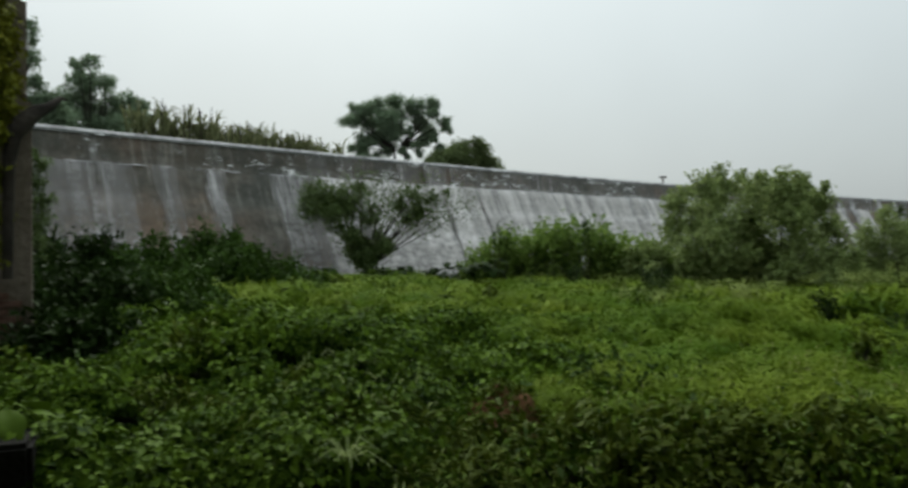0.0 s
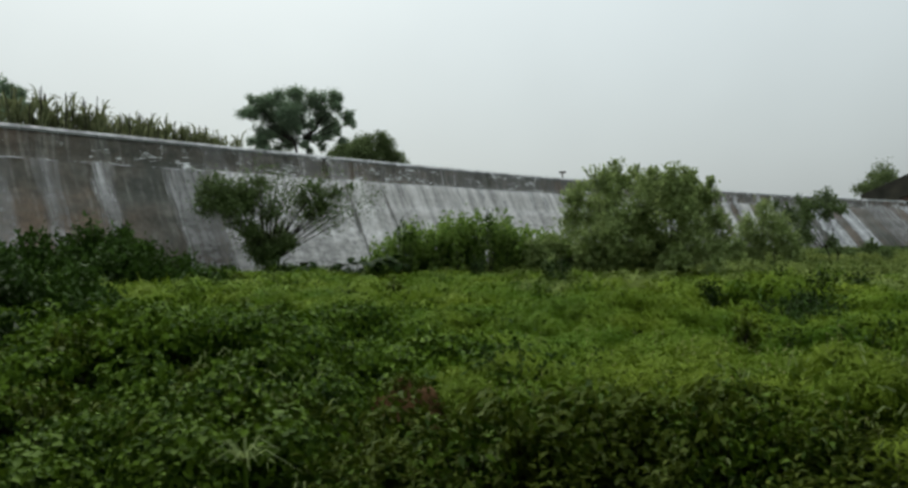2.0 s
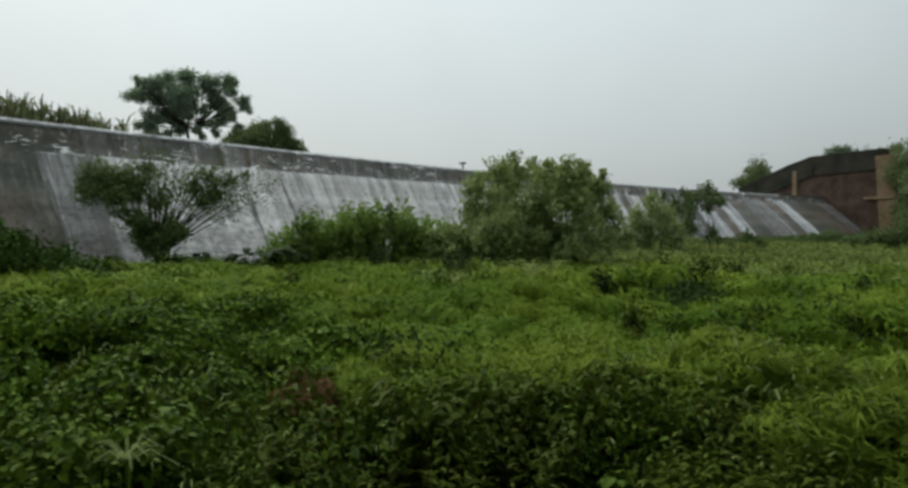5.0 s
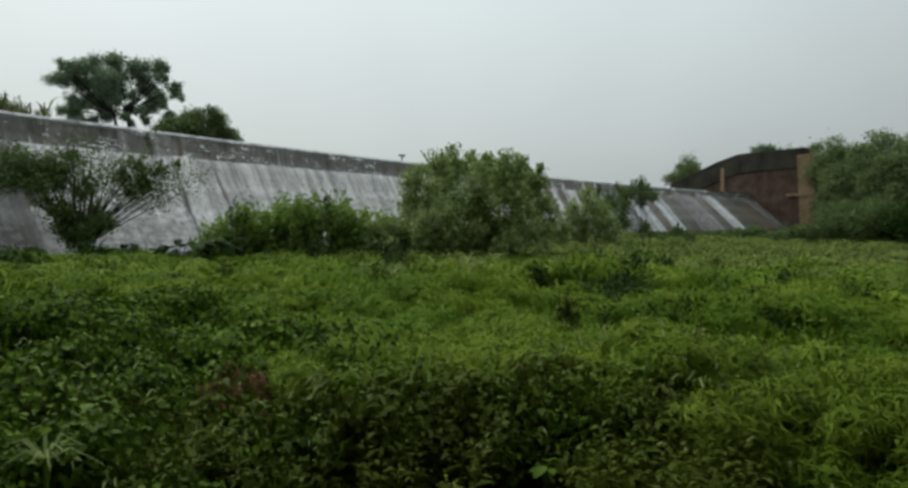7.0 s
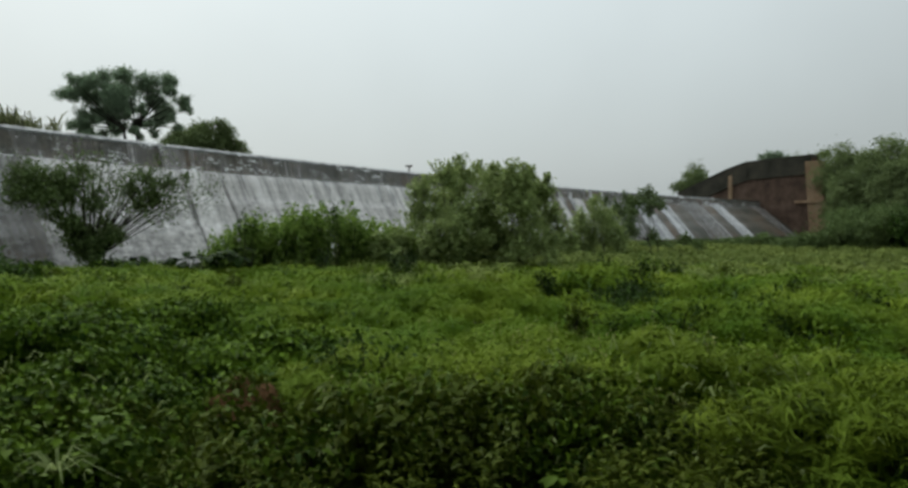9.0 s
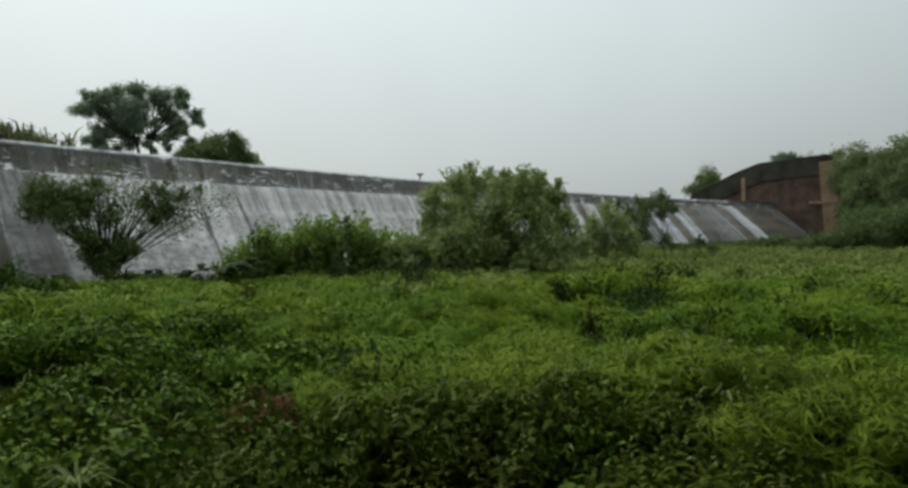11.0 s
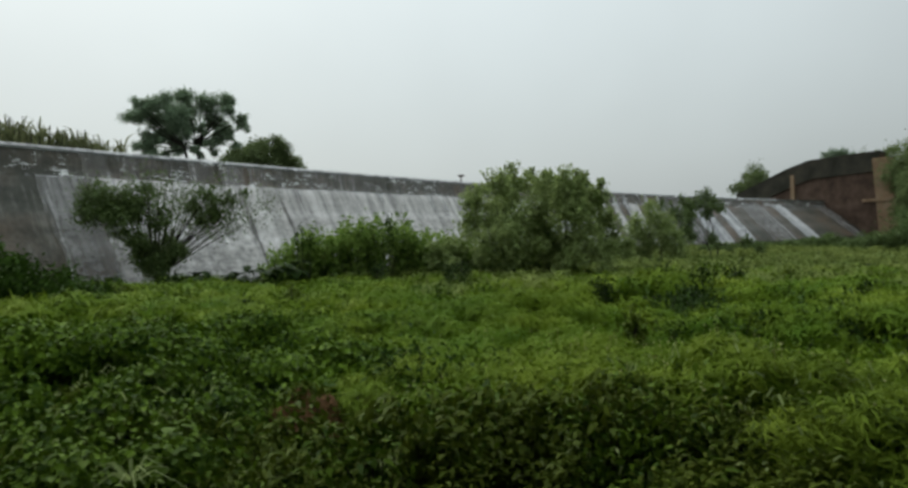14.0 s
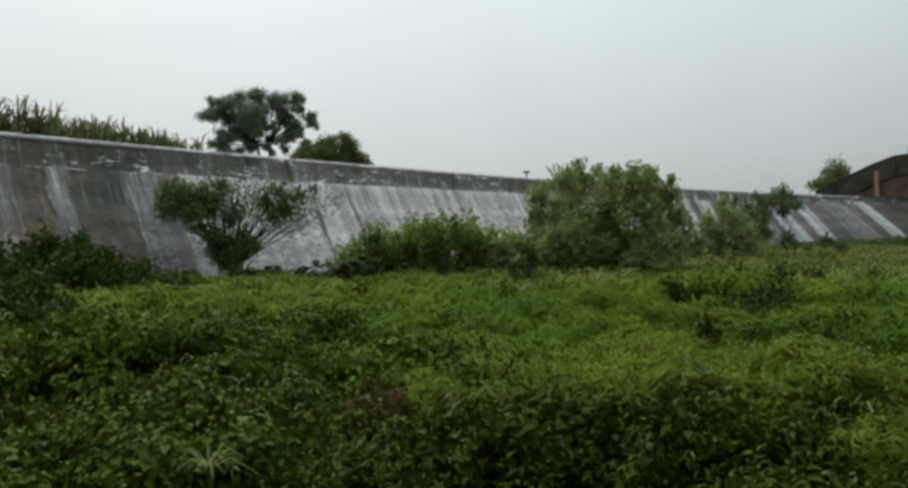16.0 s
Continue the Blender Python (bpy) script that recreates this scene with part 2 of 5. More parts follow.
def foam_material(name, low, high, seed, cut=(0.38, 0.60), shade=1.0, warm=1.0):
    """White water in soft falling bands that break into clots further down; thin between them."""
    mat, nodes, links, bsdf = material(name)

    def calc(operation, a, b, c=None):
        node = nodes.new("ShaderNodeMath")
        node.operation = operation
        for k, value in enumerate((a, b, c)):
            if hasattr(value, "is_linked"):
                links.new(value, node.inputs[k])
            elif value is not None:
                node.inputs[k].default_value = value
        return node.outputs[0]

    uv_node = nodes.new("ShaderNodeUVMap")
    uv_node.uv_map = "uv"
    uv = uv_node.outputs[0]
    place = nodes.new("ShaderNodeSeparateXYZ")
    links.new(uv, place.inputs[0])
    bands, threads = streaked(nodes, links, uv, 0.9, 0.06, 4, seed), streaked(nodes, links, uv, 4.2, 0.30, 5, seed + 2)
    clots, ripple = streaked(nodes, links, uv, 2.4, 2.6, 6, seed + 3), streaked(nodes, links, uv, 1.1, 4.5, 4, seed + 6)
    fallen = nodes.new("ShaderNodeMapRange")  # the sheet breaks up on its way down
    fallen.inputs["From Min"].default_value, fallen.inputs["From Max"].default_value = 0.6, 4.2
    fallen.inputs["To Min"].default_value, fallen.inputs["To Max"].default_value = 0.35, 1.0
    links.new(place.outputs["Y"], fallen.inputs["Value"])
    smooth_part = calc("MULTIPLY_ADD", bands.outputs["Fac"], 0.55, calc("MULTIPLY", threads.outputs["Fac"], 0.45))
    broken = calc("MULTIPLY_ADD", clots.outputs["Fac"], 0.65, calc("MULTIPLY", ripple.outputs["Fac"], 0.35))
    blend = nodes.new("ShaderNodeMix")
    links.new(calc("MULTIPLY", fallen.outputs[0], 0.80), blend.inputs["Factor"])
    links.new(smooth_part, blend.inputs["A"])
    links.new(broken, blend.inputs["B"])
    body = blend.outputs["Result"]
    tone = ramp(nodes, [(p, tuple(min(0.85, shade * v) for v in (c * warm, c, c * (2 - warm) * 1.02))) for p, c in ((0.36, 0.19), (0.46, 0.36), (0.54, 0.50), (0.64, 0.80))])
    links.new(body, tone.inputs["Fac"])
    links.new(tone.outputs["Color"], bsdf.inputs["Base Color"])
    bsdf.inputs["Roughness"].default_value = 0.45
    a = nodes.new("ShaderNodeMapRange")
    a.inputs["From Min"].default_value, a.inputs["From Max"].default_value = cut
    a.inputs["To Min"].default_value, a.inputs["To Max"].default_value = low, high
    gap = calc("MULTIPLY_ADD", bands.outputs["Fac"], 0.6, calc("MULTIPLY", body, 0.4))
    links.new(gap, a.inputs["Value"])
    rim_uv = nodes.new("ShaderNodeUVMap")
    rim_uv.uv_map = "edge"
    rim = nodes.new("ShaderNodeSeparateXYZ")
    links.new(rim_uv.outputs[0], rim.inputs[0])
    ragged = calc("MULTIPLY_ADD", calc("MULTIPLY_ADD", threads.outputs["Fac"], 0.7, calc("MULTIPLY", body, 0.3)), 3.0, calc("MULTIPLY", rim.outputs["X"], 1.4))
    fade = nodes.new("ShaderNodeMapRange")
    fade.inputs["From Min"].default_value, fade.inputs["From Max"].default_value = 1.5, 2.15
    links.new(ragged, fade.inputs["Value"])
    links.new(calc("MULTIPLY", fade.outputs[0], a.outputs[0]), bsdf.inputs["Alpha"])
    b = nodes.new("ShaderNodeBump")
    b.inputs["Strength"].default_value, b.inputs["Distance"].default_value = 0.7, 0.12
    links.new(body, b.inputs["Height"])
    links.new(b.outputs[0], bsdf.inputs["Normal"])
    return mat


def fleck_material():
    """Short dashes of foam on dark wet concrete."""
    mat, nodes, links, bsdf = material("foam_flecks")
    uv_node = nodes.new("ShaderNodeUVMap")
    uv_node.uv_map = "uv"
    uv = uv_node.outputs[0]
    spots, where = streaked(nodes, links, uv, 2.6, 11.0, 4, 31.0), streaked(nodes, links, uv, 0.35, 0.9, 3, 37.0)
    total = nodes.new("ShaderNodeMath")
    total.operation = "MULTIPLY"
    links.new(spots.outputs["Fac"], total.inputs[0])
    links.new(where.outputs["Fac"], total.inputs[1])
    a = nodes.new("ShaderNodeMapRange")
    a.inputs["From Min"].default_value, a.inputs["From Max"].default_value = 0.294, 0.342
    rim_uv = nodes.new("ShaderNodeUVMap")
    rim_uv.uv_map = "edge"
    rim = nodes.new("ShaderNodeSeparateXYZ")
    links.new(rim_uv.outputs[0], rim.inputs[0])
    fade = nodes.new("ShaderNodeMapRange")
    fade.inputs["From Min"].default_value, fade.inputs["From Max"].default_value = 0.0, 14.0
    fade.inputs["To Min"].default_value, fade.inputs["To Max"].default_value = 0.82, 1.0
    links.new(rim.outputs["X"], fade.inputs["Value"])
    thin = nodes.new("ShaderNodeMath")
    thin.operation = "MULTIPLY"
    links.new(total.outputs[0], thin.inputs[0])
    links.new(fade.outputs[0], thin.inputs[1])
    links.new(thin.outputs[0], a.inputs["Value"])
    links.new(a.outputs[0], bsdf.inputs["Alpha"])
    bsdf.inputs["Base Color"].default_value = (0.72, 0.72, 0.71, 1)
    bsdf.inputs["Roughness"].default_value = 0.4
    return mat


def pool_material():
    mat, nodes, links, bsdf = material("still_water")
    co = nodes.new("ShaderNodeTexCoord").outputs["Object"]
    bsdf.inputs["Base Color"].default_value = (0.05, 0.06, 0.05, 1)
    bsdf.inputs["Roughness"].default_value = 0.08
    b = nodes.new("ShaderNodeBump")
    b.inputs["Strength"].default_value, b.inputs["Distance"].default_value = 0.2, 0.05
    links.new(noise_node(nodes, links, co, 1.5, 4).outputs["Fac"], b.inputs["Height"])
    links.new(b.outputs[0], bsdf.inputs["Normal"])
    return mat


# near-black soil colour carries the shade between the weeds
M_GROUND = rough_material("shade_dark_soil", [(0.006, 0.007, 0.003), (0.010, 0.013, 0.004), (0.015, 0.021, 0.005)], 0.8, 9.0, 0.8, 0.95)
M_EARTH = rough_material("bare_red_earth", [(0.060, 0.034, 0.015), (0.165, 0.088, 0.040), (0.115, 0.070, 0.032)], 3.0, 22.0, 0.8, 0.9)
M_WEIR = weir_material()
M_FOAM = foam_material("white_water", 0.62, 0.97, 0.0, (0.40, 0.57), 1.25, 1.045)
M_FOAM_THIN = foam_material("shallow_water", 0.30, 0.80, 0.0, (0.42, 0.62), 0.72, 1.03)
M_FOAM_FULL = foam_material("heavy_white_water", 0.45, 0.95, 4.0, (0.38, 0.58), 1.2)
M_SPOUT = foam_material("spouting_water", 0.55, 0.95, 13.0, (0.36, 0.56), 1.1, 1.02)
M_FILM = foam_material("thin_water", 0.0, 0.50, 21.0, (0.42, 0.62), 0.75, 1.05)
M_LEDGE = foam_material("ledge_foam", 0.0, 0.9, 9.0, (0.45, 0.56), 1.2)
M_FLECK = fleck_material()
M_POOL = pool_material()
M_BARK = rough_material("dark_bark", [(0.015, 0.014, 0.011), (0.035, 0.031, 0.025), (0.06, 0.054, 0.044)], 2.5, 18.0, 0.7)
M_MASONRY = rough_material("brown_rubble_masonry", [(0.060, 0.041, 0.031), (0.108, 0.071, 0.053), (0.165, 0.115, 0.088)], 0.5, 3.0, 0.6)
M_RENDER = rough_material("weathered_ochre_plaster", [(0.20, 0.128, 0.078), (0.31, 0.21, 0.132), (0.38, 0.28, 0.19)], 0.4, 4.0, 0.3)
M_COPING = rough_material("dark_coping", [(0.028, 0.030, 0.022), (0.058, 0.054, 0.042), (0.085, 0.074, 0.056)], 0.35, 5.0, 0.4)
M_PIER = rough_material("mossy_brown_stone", [(0.085, 0.078, 0.052), (0.165, 0.140, 0.108), (0.25, 0.215, 0.175)], 1.2, 14.0, 0.7)
M_STUB = rough_material("near_black_concrete", [(0.010, 0.010, 0.008), (0.022, 0.021, 0.018)], 2.0, 14.0, 0.6)
M_METAL = rough_material("rusted_iron", [(0.04, 0.03, 0.025), (0.08, 0.05, 0.035)], 6.0, 40.0, 0.3, 0.7)
M_VINE = leaf_material("vine_leaf", (0.014, 0.042, 0.004), (0.124, 0.206, 0.018), 0.35, (0.104, 0.176, 0.012), even=0.33)
M_WEED = leaf_material("weed_leaf", (0.044, 0.078, 0.008), (0.118, 0.160, 0.017), 0.6, (0.114, 0.146, 0.014), even=0.55)
M_GRASS = leaf_material("meadow_grass", (0.088, 0.180, 0.012), (0.176, 0.268, 0.020), 0.20, (0.188, 0.254, 0.024), 0.7, even=0.9)
# meadow green paled and muted: distance haze put into the colour
M_HAZED_GRASS = leaf_material("hazed_meadow_grass", (0.110, 0.160, 0.034), (0.165, 0.215, 0.050), 0.10, (0.200, 0.236, 0.056), 0.7, even=0.6)
M_SHRUB = leaf_material("shrub_leaf", (0.118, 0.172, 0.054), (0.345, 0.425, 0.160), 0.5, through_light=0.45, even=0.4)
# dark green raised to paint the veil of haze over the weir-side shrubs
M_DARK_SHRUB = leaf_material("dark_shrub_leaf", (0.062, 0.098, 0.034), (0.160, 0.225, 0.078), 0.5, through_light=0.25)
# far leaf green lightened to stand in for atmospheric haze
M_HAZED_TREE = leaf_material("hazed_tree_leaf", (0.155, 0.220, 0.140), (0.290, 0.385, 0.240), 0.3, through_light=0.3)
M_BANK = leaf_material("bank_tree_leaf", (0.105, 0.148, 0.058), (0.205, 0.265, 0.105), 0.15, through_light=0.3)
M_BUSH = leaf_material("bush_leaf", (0.100, 0.175, 0.034), (0.260, 0.375, 0.085), 0.5, through_light=0.45, even=0.35)
# near-black green puts the shade under the pier-side bushes into their leaf colour
M_GLOOM = leaf_material("shade_and_dark_leaf", (0.007, 0.017, 0.003), (0.028, 0.056, 0.009), 0.5)
# leaf green darkened to stand in for shade in the clefts and undergrowth
M_CLEFT_SHADE = leaf_material("cleft_shade_leaf", (0.008, 0.022, 0.003), (0.032, 0.064, 0.009), 0.5)
# a lighter step of that darkened green
M_MID_DARK = leaf_material("mid_dark_leaf", (0.016, 0.038, 0.006), (0.062, 0.118, 0.019), 0.5)
M_MOSS = leaf_material("mossy_creeper_leaf", (0.110, 0.130, 0.014), (0.240, 0.255, 0.030), 1.5)
M_CANE = leaf_material("cane_leaf", (0.110, 0.130, 0.058), (0.250, 0.270, 0.130), 0.5, through_light=0.3)

# ---- the weir's line ----
WEIR_O, WEIR_AZ = Vector((-15.46, 26.19)), radians(48)
WEIR_E, WEIR_N = Vector((math.sin(WEIR_AZ), math.cos(WEIR_AZ))), Vector((math.cos(WEIR_AZ), -math.sin(WEIR_AZ)))
CREST, S_END = 6.4, 134.5


def weir_point(s, out=0.0, z=0.0):
    """A place s metres along the weir, out metres downstream of its crest."""
    q, slope = 0.0014 * s * s - 0.0419 * s - 0.367, 0.0028 * s - 0.0419
    k = 1 / math.sqrt(1 + slope * slope)
    down = (WEIR_N - WEIR_E * slope) * k
    p = WEIR_O + WEIR_E * s + WEIR_N * q + down * out
    return Vector((p.x, p.y, z))


def weir_side(x, y):
    """How far a place of the plan lies downstream of the crest."""
    dx, dy = x - WEIR_O.x, y - WEIR_O.y
    s = dx * WEIR_E.x + dy * WEIR_E.y
    q = dx * WEIR_N.x + dy * WEIR_N.y
    sc = np.clip(s, -40, 160)
    return q - (0.0014 * sc * sc - 0.0419 * sc - 0.367)


# ---- ground: one sheet to the horizon ----
def bump_at(x, y, az, r, across, along, high):
    p = at(az, r)
    ca, sa = math.cos(radians(az)), math.sin(radians(az))
    u, v = (x - p.x) * ca - (y - p.y) * sa, (x - p.x) * sa + (y - p.y) * ca
    return high * np.exp(-((u / across) ** 2 + (v / along) ** 2))


def soil(x, y):
    """Height of the soil."""
    r = np.hypot(x, y)
    h = 0.25 * np.exp(-((r / 5.0) ** 2)) + 0.10 * (vnoise(x / 6, y / 6, 3) - 0.5)
    out = weir_side(x, y)
    back = np.clip((-out - 1.0) / 6.0, 0, 1)
    far = np.clip((-out - 18) / 25.0, 0, 1)
    h = h * (1 - back) + (4.6 + 1.2 * far) * back
    return h + np.clip((r - 300) / 1500, 0, 1) * 6


def canopy(x, y):
    """Height of the weeds' top above the soil."""
    r, az = np.hypot(x, y), np.degrees(np.arctan2(x, y))
    open_field = np.clip((az + 4) / 10, 0, 1) * np.clip((r - 5.5) / 2.5, 0, 1) + np.clip((r - 11) / 4, 0, 1) * np.clip((4 - az) / 10, 0, 1)
    near = np.clip((6.0 - r) / 1.0, 0, 1) * np.clip((az + 3) / 6, 0, 1)
    rank = -0.02 + 0.22 * domes(x, y, 4.2, 11) + (0.80 - 0.43 * near) * domes(x, y, 1.9, 21) + 0.32 * domes(x, y, 0.8, 41) + near * 0.45 * (domes(x, y, 1.0, 51) - 0.25)
    meadow = 0.18 + 0.20 * domes(x, y, 4.2, 11) + 0.46 * domes(x, y, 1.9, 21) + 0.18 * domes(x, y, 0.8, 41)
    c = rank * (1 - open_field) + meadow * open_field
    c = c * (1 - 0.45 * np.clip((r - 22) / 12, 0, 1) * np.clip((az - 24) / 8, 0, 1))
    c = c + bump_at(x, y, -9, 8.6, 2.3, 1.8, 0.24) + bump_at(x, y, -24, 9.0, 2.0, 2.0, 0.10) + bump_at(x, y, 20, 4.4, 1.5, 0.8, 0.10) + bump_at(x, y, 38, 5.0, 1.2, 0.8, 0.2)
    c = c + bump_at(x, y, -2, 5.0, 1.2, 0.7, 0.22) - bump_at(x, y, 34.8, 14.8, 1.5, 0.8, 0.9) - bump_at(x, y, 3.8, 5.35, 0.50, 0.80, 0.85) + bump_at(x, y, 34.6, 16.8, 2.2, 0.8, 0.30)
    for az_m, r_m, across, along, high in ((-8.6, 10.2, 1.4, 0.6, 0.28), (-1.6, 8.5, 0.9, 0.5, 0.36), (-9.4, 6.3, 1.0, 0.45, 0.32), (-3.7, 5.7, 0.6, 0.4, 0.25), (-6, 7.3, 1.6, 0.35, -0.4), (-4.5, 9.3, 1.6, 0.35, -0.35),
                                          (-17, 8.0, 1.2, 0.5, 0.35), (-16, 9.2, 1.5, 0.4, -0.35), (17, 11.6, 1.7, 0.55, 0.30), (17, 12.9, 1.9, 0.5, -0.35), (28, 8.2, 1.1, 0.5, 0.25), (29, 9.2, 1.3, 0.4, -0.3),
                                          (10, 15.5, 2.2, 0.7, 0.25), (10, 17.2, 2.4, 0.7, -0.3), (42, 8.6, 1.1, 0.5, 0.28), (42, 9.7, 1.2, 0.4, -0.35), (25, 17.5, 2.5, 0.8, 0.25), (25, 19.3, 2.5, 0.8, -0.3), (45, 16.5, 2.2, 0.8, 0.25)):
        c = c + bump_at(x, y, az_m, r_m, across, along, high)
    for az_m, r_m in ((12.4, 21.5), (27.2, 14.0), (29.4, 14.3), (-1.0, 8.6), (0.6, 7.4), (36.5, 9.0), (39.5, 12.5)):
        c = c - bump_at(x, y, az_m, r_m, 0.55, 0.40, 0.40)
    c = c + bump_at(x, y, 12, 11, 2.5, 1.2, 0.15) + bump_at(x, y, 43, 11, 2.0, 1.2, 0.25)
    c = c + bump_at(x, y, -22, 16, 4.5, 2.0, 0.5)
    c = c * (1 - 0.42 * np.clip((r - 15) / 9, 0, 1) * np.clip((az + 6) / 6, 0, 1))
    front = np.clip((5.6 + 0.5 * (vnoise(x / 0.7, y / 0.7, 91) - 0.5) - r) / 1.5, 0, 1)
    c = c * (1 - 0.45 * front) + 0.16 * np.exp(-((r - 5.3) / 0.8) ** 2) * np.clip((az - 4) / 6, 0, 1)
    return np.maximum(c, 0.06)


def build_ground():
    radii = np.concatenate([np.arange(0.0, 12, 0.12), np.arange(12, 30, 0.3), 30 * 1.05 ** np.arange(0, 97)])
    angles = np.radians(np.concatenate([np.arange(-44, 66, 0.5), np.arange(66, 316, 5.0)]))
    rr, aa = np.meshgrid(radii, angles, indexing="ij")
    x, y = rr * np.sin(aa), rr * np.cos(aa)
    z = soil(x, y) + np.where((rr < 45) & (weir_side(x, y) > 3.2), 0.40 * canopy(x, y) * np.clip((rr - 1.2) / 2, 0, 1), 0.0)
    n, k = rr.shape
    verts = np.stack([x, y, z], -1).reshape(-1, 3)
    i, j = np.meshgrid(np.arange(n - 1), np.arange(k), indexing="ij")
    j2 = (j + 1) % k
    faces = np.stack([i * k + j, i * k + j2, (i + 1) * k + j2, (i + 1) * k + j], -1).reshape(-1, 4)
    return tagged(new("ground", mesh_of("ground", verts, faces[:, ::-1], M_GROUND, smooth=True)), "soil under rank weeds, darkened with the shade between them, reaching to the horizon", "ground", kind="structure")


ground = build_ground()

# ---- the weir ----
# the face from the crest down: metres downstream, height
PROFILE = [(-2.6, 3.5), (-2.6, 6.30), (-1.6, 6.36), (-0.25, 6.38), (0.05, 6.33), (0.16, 6.15), (0.30, 5.55), (0.42, 5.02), (0.62, 4.96), (1.00, 4.20), (1.36, 3.50), (1.44, 3.47), (1.80, 2.75), (2.18, 2.02), (2.26, 1.99), (2.62, 1.25), (3.15, 0.2), (3.4, -0.4)]


def sweep(name, s_values, profile, material, lift=0.0, rough=0.0, seed=0, taper=0.0):
    """A surface along the weir; uv in metres along it and down the face."""
    prof = np.array(profile)
    run = np.concatenate([[0], np.cumsum(np.hypot(*np.diff(prof, axis=0).T))])
    t = unit(np.gradient(prof, axis=0))
    normal = np.stack([-t[:, 1], t[:, 0]], -1)
    verts, uv, edge = [], [], []
    for s in s_values:
        toe = 1.3 * min(1.0, max(0.0, (s - 70) / 60))  # stretched outward near the abutment to fit the streams' slant from the camera
        for i, (o, z) in enumerate(profile):
            o += toe * max(0.0, o - 0.3)
            d = lift + (rough * float(vnoise(s * 3.0, run[i] * 0.7, seed)) if rough else 0.0)
            verts.append(weir_point(s, o + normal[i, 0] * d, z + normal[i, 1] * d))
            uv.append((s, run[i]))
            side = min(s - s_values[0], s_values[-1] - s)
            edge.append((side - taper * max(0.0, 0.9 - run[i]) - taper * max(0.0, 1.4 - run[-1] + run[i]) * 0.8, run[i]))
    n, k = len(s_values), len(profile)
    i, j = np.meshgrid(np.arange(n - 1), np.arange(k - 1), indexing="ij")
    faces = np.stack([i * k + j, i * k + j + 1, (i + 1) * k + j + 1, (i + 1) * k + j], -1).reshape(-1, 4)
    return mesh_of(name, verts, faces, material, uv, edge=edge)


weir = tagged(new("weir", sweep("weir", np.arange(-1.2, S_END + 1, 1.0), PROFILE + [(-2.6, -0.4), (-2.6, 3.5)], M_WEIR)), "long stained concrete overflow weir with a stepped sloping face", "weir", kind="structure")


def dense(profile, step=0.35):
    out = []
    for (a, b), (c, d) in zip(profile, profile[1:]):
        n = max(1, int(math.hypot(c - a, d - b) / step))
        out += [(a + (c - a) * i / n, b + (d - b) * i / n) for i in range(n)]
    return out + [profile[-1]]


def stream(name, s0, s1, profile, material, seed, lift=0.05, rough=0.07, label="", taper=0.0):
    return part(name, sweep(name, np.arange(s0, s1 + 0.01, min(0.3, (s1 - s0) / 4)), dense(profile), material, lift, rough, seed, taper), weir, label)


LOW, BAND, LIP = PROFILE[7:], PROFILE[3:9], PROFILE[1:6]
FALLS = [(-0.9, 1.9, M_FOAM_THIN), (1.7, 3.35, M_FOAM_THIN), (3.85, 5.0, M_FOAM_THIN), (6.05, 7.15, M_FOAM_THIN), (9.2, 11.6, M_FOAM_THIN), (11.2, 20.15, M_FOAM), (19.50, 22.90, M_FOAM),
         (22.15, 46.2, M_FOAM), (46.0, 60.4, M_FOAM), (61.6, 66.5, M_FOAM), (67.5, 69.8, M_FOAM), (70.4, 74.2, M_FOAM), (75.4, 78.2, M_FOAM), (78.8, 86.0, M_FOAM_THIN),
         (87.0, 92.4, M_FOAM_FULL), (94.4, 98.8, M_FOAM_FULL), (103.0, 111.2, M_FOAM_THIN), (113.4, 118.4, M_FOAM_FULL), (129.2, 133.4, M_FOAM_THIN)]  # where water falls: from, to
for s0, s1, kind in FALLS:
    stream("water_stream", s0, s1, LOW if s0 < 85 else PROFILE[6:], kind, 1)
SPOUTS = [(1.65, 0.3, 4), (5.95, 0.9, 7), (9.15, 0.5, 7), (12.4, 0.5, 5), (13.7, 0.4, 6), (17.2, 0.5, 6), (22.05, 0.6, 6), (23.6, 0.7, 6), (28.8, 0.6, 6), (31.3, 0.6, 6), (33.4, 0.6, 7), (36.6, 0.9, 6), (38.1, 0.8, 7), (40.6, 1.0, 6), (68.2, 1.4, 5), (70.4, 1.6, 5), (75.6, 1.8, 5), (78.8, 1.8, 5)]
for s0, width, top in SPOUTS:  # brighter jets that leap off the band below the crest
    stream("water_spout", s0, s0 + width, PROFILE[top:top + 6], M_SPOUT, 3, 0.10, 0.06, "", 0.55)
stream("water_film", 13.0, S_END, PROFILE[5:9], M_FILM, 77, 0.03, 0.03, "thin torn film of water below the crest")
stream("water_film", 11.0, 22.0, PROFILE[5:9], M_FILM, 81, 0.04, 0.03, "thin torn film of water below the crest")
stream("ledge_foam", -0.9, 84, PROFILE[7:9], M_LEDGE, 80, 0.06, 0.03, "broken line of foam on the step of the weir")
# white strip laid on as the sky's reflection in the rolling lip
stream("crest_glint", -0.9, 74, [(0.02, 6.35), (0.06, 6.31), (0.10, 6.24)], M_SPOUT, 83, 0.065, 0.02, "thin pale strip painted as the sky's glint along the crest")
